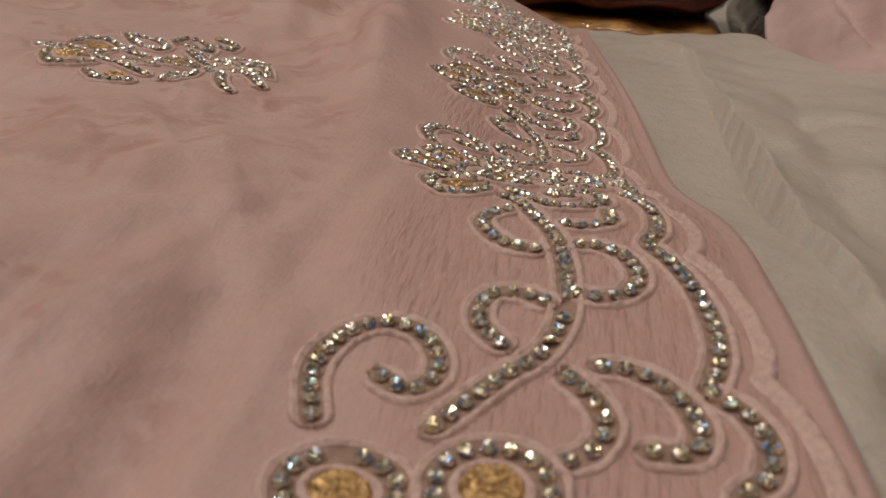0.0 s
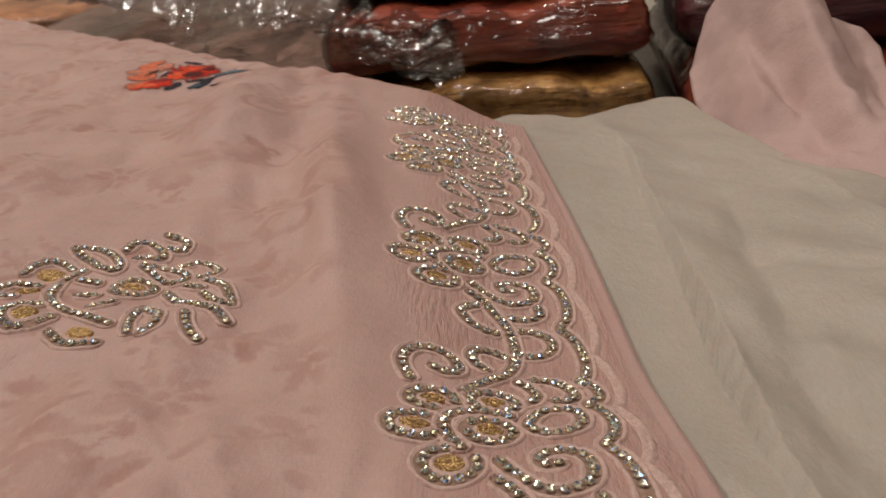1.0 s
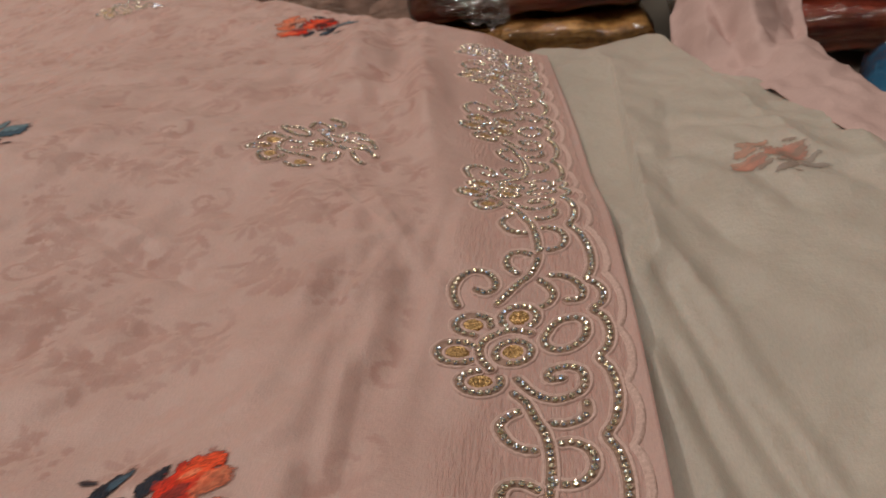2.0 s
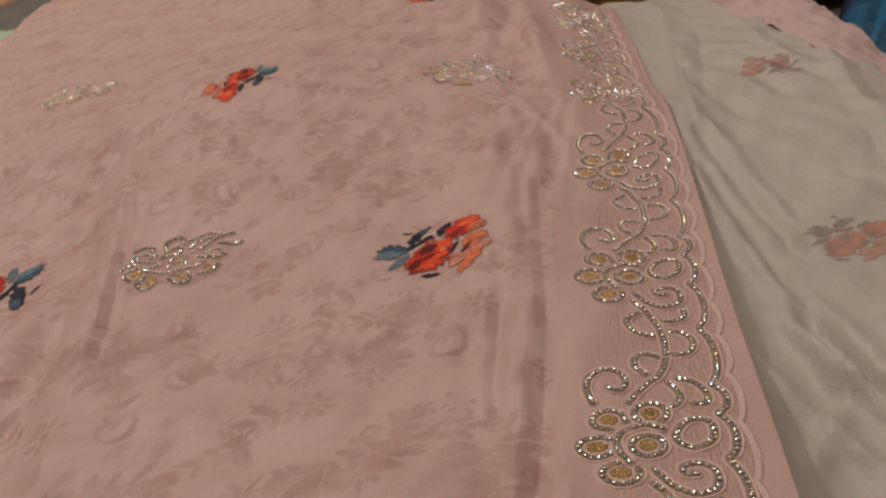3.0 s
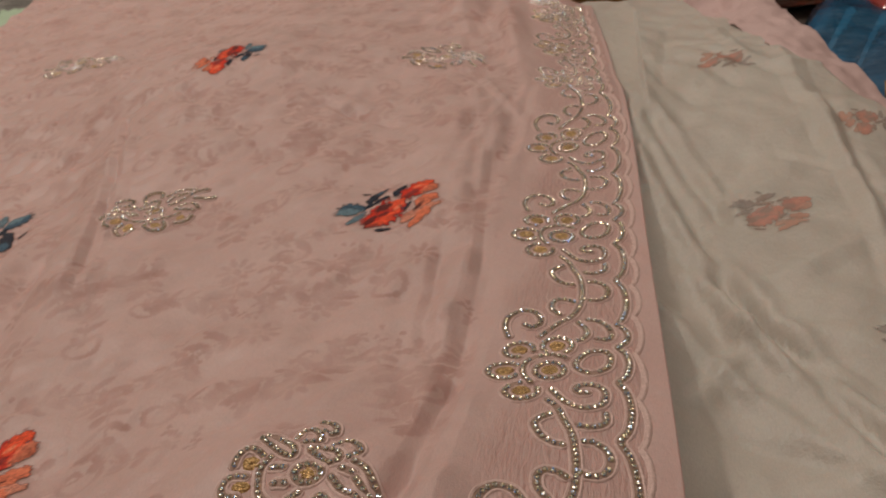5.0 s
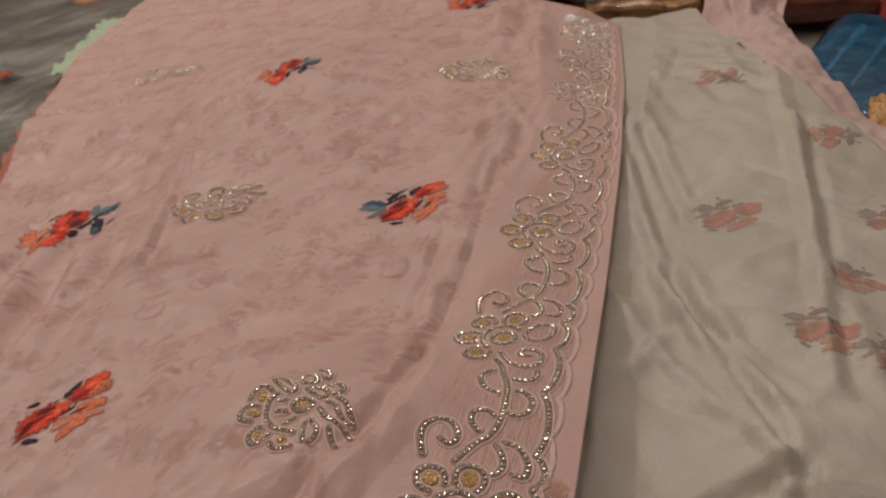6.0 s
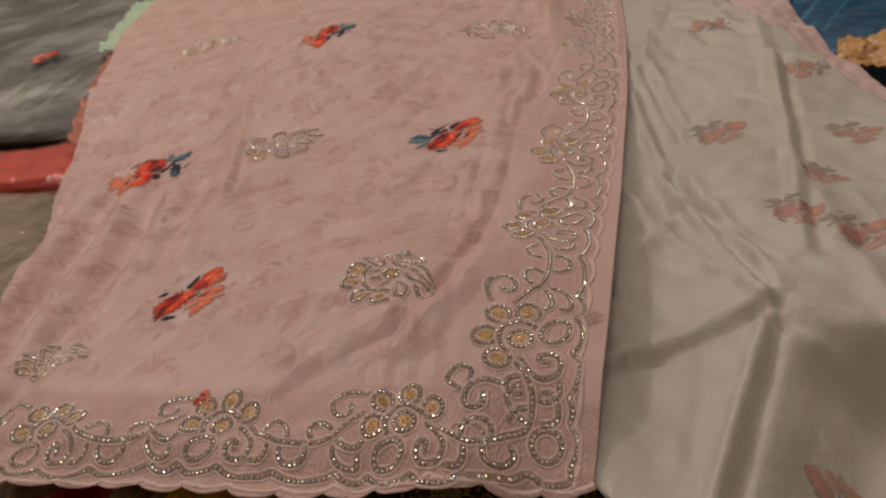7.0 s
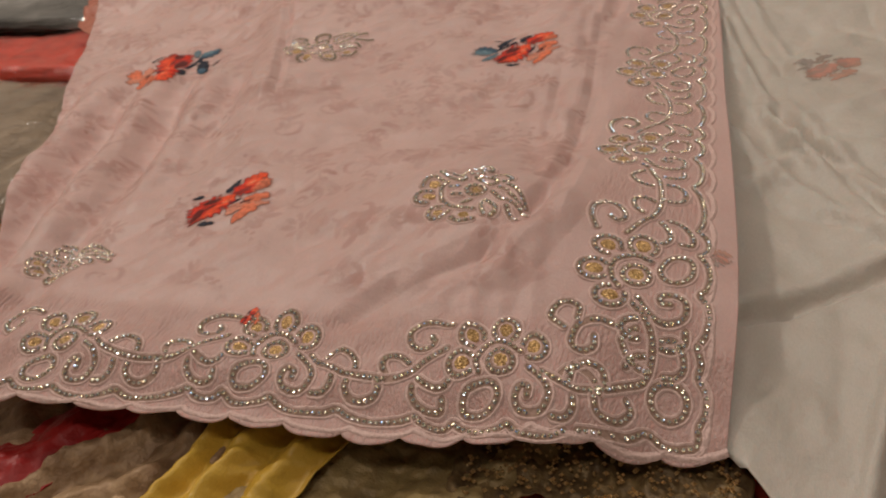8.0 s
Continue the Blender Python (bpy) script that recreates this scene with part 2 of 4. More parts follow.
def crease(x, y, ax, ay, bx, by, width, fade=0.03):
    """1 on the line from a to b, falling off over width."""
    dx, dy = bx - ax, by - ay
    long = math.hypot(dx, dy)
    along, off = ((x - ax) * dx + (y - ay) * dy) / long, ((x - ax) * dy - (y - ay) * dx) / long
    return np.exp(-np.abs(off / width) ** 1.5) * ease((along + fade) / fade) * ease((long + fade - along) / fade)


def tent(x, y, ax, ay, bx, by, width, fade=0.02):
    """A pressed fold from a to b: a sharp line with flat sides."""
    dx, dy = bx - ax, by - ay
    long = math.hypot(dx, dy)
    along, off = ((x - ax) * dx + (y - ay) * dy) / long, ((x - ax) * dy - (y - ay) * dx) / long
    return np.clip(1 - np.abs(off) / (2.2 * width), 0, 1) * ease((along + fade) / fade) * ease((long + fade - along) / fade)


def spline(points, step, closed=False):
    """Evenly spaced points on a smooth curve through the given ones."""
    p = np.array(points, float)
    n = len(p)
    ids = np.arange(-1, n + 2)
    q = p[ids % n] if closed else np.vstack([2 * p[0] - p[1], p, 2 * p[-1] - p[-2]])
    out = []
    for i in range(n if closed else n - 1):
        a, b, c, d = q[i], q[i + 1], q[i + 2], q[i + 3]
        t = np.linspace(0, 1, 14, endpoint=False)[:, None]
        out.append(0.5 * (2 * b + (c - a) * t + (2 * a - 5 * b + 4 * c - d) * t**2 + (3 * b - a - 3 * c + d) * t**3))
    out = np.vstack(out + [p[:1] if closed else p[-1:]])
    run = np.concatenate([[0], np.cumsum(np.linalg.norm(np.diff(out, axis=0), axis=1))])
    count = max(2, int(round(run[-1] / step)) + (0 if closed else 1))
    at = np.linspace(0, run[-1], count, endpoint=not closed)
    return np.stack([np.interp(at, run, out[:, k]) for k in (0, 1)], 1)


def oval(cx, cy, rx, ry, start=0, sweep=360, turn=0, n=14):
    """Points on an ellipse; an arc of it where sweep is less than 360."""
    a = np.radians(start + sweep * np.arange(n if sweep == 360 else n + 1) / n)
    c, s = math.cos(radians(turn)), math.sin(radians(turn))
    return [(cx + rx * math.cos(t) * c - ry * math.sin(t) * s, cy + rx * math.cos(t) * s + ry * math.sin(t) * c) for t in a]


def scuffs(x, y, seed, count, xs, ys, deep):
    """Small sharp creases strewn over a stretch of cloth."""
    rng, out = np.random.RandomState(seed), 0 * x
    for _ in range(count):
        ax, ay, a, long = rng.uniform(*xs), rng.uniform(*ys), rng.uniform(0, math.pi), rng.uniform(0.03, 0.09)
        out = out + deep * rng.uniform(-1, 1) * tent(x, y, ax, ay, ax + long * math.cos(a), ay + long * math.sin(a), rng.uniform(0.003, 0.007))
    return out


# ---- the embroidered cloth: its lie on the pile ----
def drift(y):
    """How far the embroidered edge bends away to the side at its far end."""
    return -0.030 * np.clip((y - 0.26) / 0.41, 0, 1.2) ** 1.5


def gathered(y):
    """How much narrower the border lies where the cloth is drawn together."""
    return 1 - 0.16 * ease((y - 0.30) / 0.08)


def fold(*line):
    return 1.25 * tent(*line)


def lie(x, y):
    """Height of the pink cloth."""
    z = 0.024 * hill(x, y, -0.08, -0.09, 0.09, 0.060) + 0.006 * hill(x, y, 0.0, -0.08, 0.05, 0.08) - 0.004 * hill(x, y, -0.06, -0.22, 0.06, 0.03)
    z = z - 0.024 * ease((x + 0.03) / 0.06) * ease((-0.150 - y) / 0.075) - 0.010 * ease((-0.212 - y) / 0.03)
    z = z + 0.030 * hill(x, y, -0.33, 0.48, 0.10, 0.12) - 0.020 * ease((-0.34 - x) / 0.10) * ease((0.42 - y) / 0.1)
    z = z - 0.012 * ease((x + 0.04) / 0.05) * ease((y - 0.36) / 0.1) + 0.001 * hill(x, y, -0.12, 0.49, 0.05, 0.05) + 0.004 * hill(x, y, 0.0, 0.39, 0.04, 0.04)
    z = z + 0.022 * hill(x, y, -0.128, 0.655, 0.018, 0.060, 6) + 0.014 * hill(x, y, -0.066, 0.56, 0.011, 0.08, 8)
    z = z + 0.018 * hill(x, y, -0.50, 1.06, 0.05, 0.16, 20) + 0.012 * hill(x, y, -0.33, 0.86, 0.07, 0.12, 30)
    # the embroidery draws the cloth in: a pucker along its inner side
    side = x - drift(y)
    z = z + (0.6 + 0.4 * np.sin(y * 41)) * (0.0018 * np.exp(-((side + 0.066 - 0.008 * np.sin(y * 23)) / 0.010) ** 2) - 0.0014 * np.exp(-np.abs((side + 0.051 - 0.008 * np.sin(y * 23)) / 0.006) ** 1.5)) * ease((y + 0.14) / 0.05) * ease((0.62 - y) / 0.1)
    z = z + 0.0055 * hill(side, 0, -0.090, 0, 0.022, 1) * ease((y + 0.12) / 0.08) * ease((0.5 - y) / 0.15)
    z = z + 0.0007 * np.sin(math.tau * (side + 0.10 * y + 0.004 * np.sin(y * 33)) / 0.017 + 2.5 * np.sin(y * 13)) * hill(side, 0, -0.062, 0, 0.022, 1) * (0.6 + 0.4 * np.sin(y * 27))
    z = z + 0.0005 * np.sin(math.tau * (x + 0.22 * y) / 0.026 + 1.5 * np.sin(y * 19)) * hill(x, y, -0.07, 0.36, 0.045, 0.09)
    z = z - 0.0015 * fold(x, y, -0.055, 0.26, -0.046, 0.11, 0.0030) + 0.0012 * fold(x, y, -0.062, 0.26, -0.052, 0.10, 0.006)
    z = z - 0.0016 * fold(x, y, -0.046, 0.11, -0.046, -0.02, 0.0032) + 0.0030 * fold(x, y, -0.056, 0.11, -0.056, -0.03, 0.007)
    z = z - 0.0030 * fold(x, y, -0.046, -0.02, -0.052, -0.08, 0.0035) + 0.0030 * fold(x, y, -0.032, -0.03, -0.038, -0.10, 0.008)
    z = z - 0.0040 * fold(x, y, -0.052, -0.08, -0.078, -0.135, 0.0050) - 0.0030 * fold(x, y, -0.078, -0.135, -0.135, -0.175, 0.0065)
    z = z + 0.0036 * fold(x, y, -0.040, -0.09, -0.064, -0.145, 0.008) - 0.0008 * fold(x, y, -0.125, -0.125, -0.20, -0.165, 0.006)
    z = z - 0.0012 * fold(x, y, -0.075, 0.16, -0.068, 0.02, 0.003) + 0.0012 * fold(x, y, -0.030, 0.07, -0.034, -0.03, 0.004)
    z = z - 0.0009 * fold(x, y, -0.076, 0.34, -0.062, 0.20, 0.003) + 0.0009 * fold(x, y, -0.064, 0.36, -0.052, 0.24, 0.004)
    z = z - 0.0011 * fold(x, y, -0.10, 0.43, -0.05, 0.34, 0.004) + 0.0011 * fold(x, y, -0.085, 0.43, -0.040, 0.33, 0.004)
    z = z - 0.0022 * fold(x, y, -0.215, 0.375, -0.150, 0.335, 0.0035) + 0.0018 * fold(x, y, -0.205, 0.385, -0.14, 0.345, 0.006)
    z = z + 0.0030 * fold(x, y, -0.44, 0.10, -0.37, -0.10, 0.014) - 0.0030 * fold(x, y, -0.40, 0.08, -0.33, -0.12, 0.012)
    z = z - 0.0024 * fold(x, y, -0.24, -0.02, -0.19, -0.14, 0.010)
    # slanting pleats that run out from the border
    for k, (long, deep) in enumerate([(0.14, 1.0), (0.09, 0.6), (0.12, 0.8), (0.07, 0.5)]):
        z = z + 0.0011 * deep * tent(x, y, -0.026 - 0.013 * k, 0.40 - 0.012 * k, -0.036 - 0.017 * k, 0.40 - long, 0.0036)
        z = z - 0.0009 * deep * tent(x, y, -0.033 - 0.013 * k, 0.39 - 0.010 * k, -0.044 - 0.017 * k, 0.41 - long, 0.0028)
    # fold edges left from the bolt, and the folds that hang at the side
    z = z + 0.0036 * fold(x, y, -0.41, 0.36, -0.315, 0.095, 0.012) + 0.0036 * fold(x, y, -0.315, 0.095, -0.285, -0.03, 0.012)
    z = z - 0.0030 * fold(x, y, -0.40, 0.36, -0.306, 0.10, 0.003) - 0.0018 * fold(x, y, -0.40, 0.44, -0.33, 0.37, 0.003)
    z = z - 0.0020 * fold(x, y, -0.70, 0.46, -0.44, 0.475, 0.003) + 0.0024 * fold(x, y, -0.45, 0.49, -0.37, 0.41, 0.005) + scuffs(x, y, 17, 22, (-0.55, -0.04), (-0.12, 0.62), 0.0014)
    z = z + 0.0090 * np.sin(math.tau * (x + 0.16 * y) / 0.062 + 1.2 * np.sin(y * 9)) * ease((-0.31 - x) / 0.06) * ease((0.24 - y) / 0.15)
    z = z + 0.0024 * ripple(x, y, 0.16, 3) + 0.0015 * ripple(x, y, 0.055, 5) * ease((-0.03 - side) / 0.03)
    return z + 0.0006 * ripple(x, y, 0.02, 8) * ease((-0.03 - side) / 0.03)


RIGHT = spline([(0.052, -0.222), (0.056, -0.13), (0.054, 0.02), (0.051, 0.14), (0.047, 0.29), (0.037, 0.45), (0.024, 0.58), (0.014, 0.668)], 0.0021)
LEFT_EDGE = [(-0.365, -0.260), (-0.462, -0.058), (-0.534, 0.094), (-0.651, 0.351), (-0.72, 0.52), (-0.80, 0.70), (-0.86, 0.98), (-0.88, 1.32)]


def scallop(s, lobe, depth):
    """Outward bow of a scalloped edge at run s."""
    return depth * np.sqrt(np.abs(np.sin(math.pi * s / lobe)))


def weave_figure(lo, hi, step=0.001):
    """The damask figure: leafy stems, scrolls and blossoms, woven tone on tone, as a field of cover."""
    nx, ny = int((hi[0] - lo[0]) / step), int((hi[1] - lo[1]) / step)
    field = np.zeros((ny, nx), np.float32)
    rng = np.random.RandomState(11)

    def dab(x, y, rx, ry, turn, ink):
        r = max(rx, ry) * 1.3
        i0, i1 = max(0, int((x - r - lo[0]) / step)), min(nx, int((x + r - lo[0]) / step) + 2)
        j0, j1 = max(0, int((y - r - lo[1]) / step)), min(ny, int((y + r - lo[1]) / step) + 2)
        if i1 <= i0 or j1 <= j0:
            return
        gx, gy = np.meshgrid(lo[0] + step * np.arange(i0, i1) - x, lo[1] + step * np.arange(j0, j1) - y)
        c, s = math.cos(turn), math.sin(turn)
        d = np.hypot((gx * c + gy * s) / rx, (gy * c - gx * s) / ry)
        field[j0:j1, i0:i1] = np.maximum(field[j0:j1, i0:i1], ink * np.clip((1.15 - d) / 0.35, 0, 1))

    for row in range(36):
        for col in range(21):
            bx, by = lo[0] + 0.047 * (col + 0.5 * (row % 2)) + 0.011 * rng.randn(), lo[1] + 0.047 * row + 0.011 * rng.randn()
            a = 0.9 + 0.9 * rng.randn() + math.pi * (row % 2)
            kind = (row + 2 * col) % 3
            x, y, bend = bx, by, rng.choice([-1, 1]) * (9 + 9 * rng.rand())
            for k in range(24):
                dab(x, y, 0.0011, 0.0011, 0, 0.6)
                if k % 5 == 2 or rng.rand() < 0.12:
                    for sgn in (-1, 1):
                        t = a + sgn * 0.9
                        long = 0.003 + 0.006 * rng.rand()
                        dab(x + long * math.cos(t), y + long * math.sin(t), long, 0.0018 + 0.002 * rng.rand(), t, 0.35 + 0.55 * rng.rand())
                x, y = x + 0.0022 * math.cos(a), y + 0.0022 * math.sin(a)
                a += 0.0022 * bend * (1 + k / 16)
            if kind == 0:
                for k in range(40):
                    q = k / 39
                    dab(bx + (0.003 + 0.011 * q) * math.cos(6.5 * q + 1), by + (0.003 + 0.011 * q) * math.sin(6.5 * q + 1), 0.0014 + 0.0016 * q, 0.0013, 6.5 * q, 0.7)
            elif kind == 1:
                for k in range(9):
                    t = math.tau * k / 9
                    dab(bx + 0.009 * math.cos(t), by + 0.009 * math.sin(t), 0.005, 0.0022, t, 0.6)
                dab(bx, by, 0.003, 0.003, 0, 0.8)
            else:
                for k in range(16):
                    dab(bx + 0.024 * (rng.rand() - 0.5), by + 0.024 * (rng.rand() - 0.5), 0.0024, 0.0015, rng.rand() * 3, 0.7)
    return field, lo, step


def sheet(name, left, right, rows, cols, height, material, parent=None, thick=0.0008, bend=None):
    """A cloth laid between two edge curves, at the given height over the plan."""
    a, b = np.array(left), np.array(right)
    t = np.linspace(0, 1, rows)
    ends = []
    for p in (a, b):
        run = np.concatenate([[0], np.cumsum(np.linalg.norm(np.diff(p, axis=0), axis=1))])
        ends.append(np.stack([np.interp(t * run[-1], run, p[:, k]) for k in (0, 1)], 1))
    s = np.linspace(0, 1, cols)[None, :, None]
    plan = ends[0][:, None] * (1 - s) + ends[1][:, None] * s
    if bend:
        plan = bend(plan, t[:, None], s[..., 0])
    x, y = plan[..., 0], plan[..., 1]
    v = np.stack([x, y, height(x, y)], -1).reshape(-1, 3)
    ob = mesh_object(name, v, grid_faces(rows, cols), material, parent)
    if thick:
        mod = ob.modifiers.new("thickness", "SOLIDIFY")
        mod.thickness, mod.offset = thick, -1
    return ob, x.ravel(), y.ravel()


def hem(plan, t, s):
    """Cuts the near hem into scallops and lets its corner droop."""
    near = np.clip(1 - t / 0.03, 0, 1)
    run = s * 0.42
    plan[..., 1] -= near * (scallop(run, 0.030, 0.006) - 0.006 * np.sin(run * 17))
    return plan


cloth, gx, gy = sheet("embroidered_cloth", LEFT_EDGE, RIGHT, 1000, 620, lie, PINK, bend=hem)
tagged(cloth, "pale pink satin cotton cloth with printed roses and rhinestone embroidery", "cloth")
field, low, cell = weave_figure((-0.90, -0.30), (0.07, 1.36))
ii = np.clip(((gx - low[0]) / cell).astype(int), 0, field.shape[1] - 1)
jj = np.clip(((gy - low[1]) / cell).astype(int), 0, field.shape[0] - 1)
figure = field[jj, ii] * (0.75 + 0.25 * ripple(gx, gy, 0.03, 4)) * ease((-0.035 - (gx - drift(gy))) / 0.012) * ease((gy + 0.165) / 0.01)
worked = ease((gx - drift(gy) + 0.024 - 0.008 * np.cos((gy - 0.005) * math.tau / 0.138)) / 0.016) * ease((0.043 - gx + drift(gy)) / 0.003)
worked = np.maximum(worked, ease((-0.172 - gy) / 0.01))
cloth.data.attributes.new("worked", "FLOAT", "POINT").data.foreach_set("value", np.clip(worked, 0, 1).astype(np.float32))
cloth.data.attributes.new("weave", "FLOAT", "POINT").data.foreach_set("value", np.clip(figure, 0, 1).astype(np.float32))


# ---- embroidery: rhinestones in stitched channels, corded outlines, gold fillings ----
STONE_R = 0.00128


def stone_shape():
    """A round brilliant in plan: skirt, crown facets and the sunk facets seen through its table."""
    rings = [(1.0, 0.0), (1.0, 0.35), (0.62, 0.75)]
    v = [(r * math.cos(math.tau * (k + 0.5 * i) / 8), r * math.sin(math.tau * (k + 0.5 * i) / 8), z) for i, (r, z) in enumerate(rings) for k in range(8)]
    v.append((0, 0, 0.45))
    f = [(k, (k + 1) % 8, 8 + k) for k in range(8)] + [((k + 1) % 8, 8 + (k + 1) % 8, 8 + k) for k in range(8)]
    f += [(8 + k, 8 + (k + 1) % 8, 16 + k) for k in range(8)] + [(8 + (k + 1) % 8, 16 + (k + 1) % 8, 16 + k) for k in range(8)]
    f += [(16 + k, 16 + (k + 1) % 8, 24) for k in range(8)]
    apart = np.array(v)[np.array(f)].reshape(-1, 3)  # each facet on its own
    return apart * STONE_R, np.arange(len(apart)).reshape(-1, 3)


STONE_V, STONE_F = stone_shape()
stone_mesh = bpy.data.meshes.new("rhinestone")
stone_mesh.from_pydata([tuple(map(float, v)) for v in STONE_V], [], [tuple(map(int, f)) for f in STONE_F])
stone_mesh.materials.append(STONE)


def slope(x, y, d=0.002):
    return (lie(x + d, y) - lie(x - d, y)) / (2 * d), (lie(x, y + d) - lie(x, y - d)) / (2 * d)


def set_stones(spots, parent, single):
    """Stones at plan points, each tipped a little its own way."""
    x, y = np.array(spots).T
    sx, sy = slope(x, y)
    z = lie(x, y) + 0.0004
    mats = []
    for k in range(len(x)):
        n = Vector((-sx[k] + random.gauss(0, 0.20), -sy[k] + random.gauss(0, 0.20), 1)).normalized()
        m = Vector((0, 0, 1)).rotation_difference(n).to_matrix().to_4x4() @ Matrix.Rotation(random.random() * 6.28, 4, "Z")
        grow = 0.92 + 0.16 * random.random()
        mats.append(Matrix.Translation((x[k], y[k], z[k])) @ m @ Matrix.Diagonal((grow, grow, grow, 1)))
    if single:
        for m in mats:
            ob = new("rhinestone", stone_mesh)
            ob.parent = parent
            ob.matrix_basis = m
        return
    v = np.vstack([STONE_V @ np.array(m.to_3x3()).T + np.array(m.translation) for m in mats])
    f = np.vstack([STONE_F + k * len(STONE_V) for k in range(len(mats))])
    ob = mesh_object("stone_work", v, f, STONE, parent, smooth=False)
    tagged(ob, kind="stuff")


ACROSS = np.array((-33, -30, -27, -23, -18, -12, -6, 0, 6, 12, 18, 23, 27, 30, 33)) * 1e-4
LIFT = np.array((-2, 4, 7.5, 7, 3, 1.5, 1, 1, 1, 1.5, 3, 7, 7.5, 4, -2)) * 1e-4


def sweep(p, across, lift, closed, rough=0.0, round_ends=False):
    """A band laid on the cloth along p, with the given profile; its ends may narrow to a round."""
    if round_ends and not closed:
        a, b = p[0] - p[1], p[-1] - p[-2]
        a, b = a / np.linalg.norm(a), b / np.linalg.norm(b)
        p = np.vstack([p[0] + a * 0.0026, p[0] + a * 0.0021, p[0] + a * 0.0011, p, p[-1] + b * 0.0011, p[-1] + b * 0.0021, p[-1] + b * 0.0026])
    width = np.ones(len(p))
    if round_ends and not closed:
        width[:3], width[-3:] = (0.12, 0.55, 0.90), (0.90, 0.55, 0.12)
    nxt, prv = np.roll(p, -1, 0), np.roll(p, 1, 0)
    if not closed:
        nxt[-1], prv[0] = p[-1], p[0]
    d = nxt - prv
    d /= np.linalg.norm(d, axis=1)[:, None] + 1e-12
    side = np.stack([d[:, 1], -d[:, 0]], 1)
    wob = 1 + rough * np.random.randn(len(p), len(across))
    plan = p[:, None] + side[:, None] * (across[None] * width[:, None])[..., None]
    z = lie(plan[..., 0], plan[..., 1]) + lift[None] * wob
    rows, cols = plan.shape[:2]
    f = grid_faces(rows, cols)
    if closed:
        a, b = (rows - 1) * cols + np.arange(cols - 1), np.arange(cols - 1)
        f = np.vstack([f, np.stack([a, a + 1, b + 1, b], 1)])
    return np.concatenate([plan, z[..., None]], 2).reshape(-1, 3), f[:, ::-1]


def scroll(name, pts, closed, place, single, pitch=0.0031):
    """One stitched scroll: corded sides, a sunk channel and the stones in it."""
    w = place(np.array(pts, float) / 1000)
    v, f = sweep(spline(w, 0.0009, closed), ACROSS, LIFT, closed, 0.26, True)
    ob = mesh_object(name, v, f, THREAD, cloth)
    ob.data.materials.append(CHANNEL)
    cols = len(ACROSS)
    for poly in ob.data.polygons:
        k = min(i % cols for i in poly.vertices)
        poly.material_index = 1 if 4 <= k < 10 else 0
    set_stones([q for q in spline(w, pitch, closed) if random.random() > 0.012], ob, single)
    return ob


def embroider(strokes, golds, place, single=False):
    """An embroidered figure: strokes (points in mm, closed or not, and their kind) and gold fillings, laid out by place()."""
    first = None
    for pts, closed in strokes:
        first = scroll("stitched_scroll", pts, closed, place, single)
    for cx, cy, rx, ry in golds:
        rr, aa = np.meshgrid(np.linspace(0.02, 1, 8), np.arange(22) * math.tau / 22, indexing="ij")
        local = np.stack([cx + rx * rr * np.cos(aa), cy + ry * rr * np.sin(aa)], -1).reshape(-1, 2) / 1000
        w = place(local + 0.00015 * np.random.randn(*local.shape))
        z = lie(w[:, 0], w[:, 1]) + 0.0006 + 0.00035 * np.random.rand(len(w)) - 0.0008 * (rr.ravel() > 0.99)
        f = grid_faces(8, 22)
        a = np.arange(7) * 22
        f = np.vstack([f, np.stack([a + 21, a, a + 22, a + 43], 1)])
        mesh_object("gold_filling", np.column_stack([w, z]), f, GOLD, cloth, "gold tinsel heart of a flower", smooth=False)


def petal(cx, cy, rx, ry, towards):
    """A ring of stones round a gold heart, open towards the flower's middle."""
    return (oval(cx, cy, rx, ry, towards + 42, 276), False), (cx, cy, 0.60 * rx, 0.60 * ry)


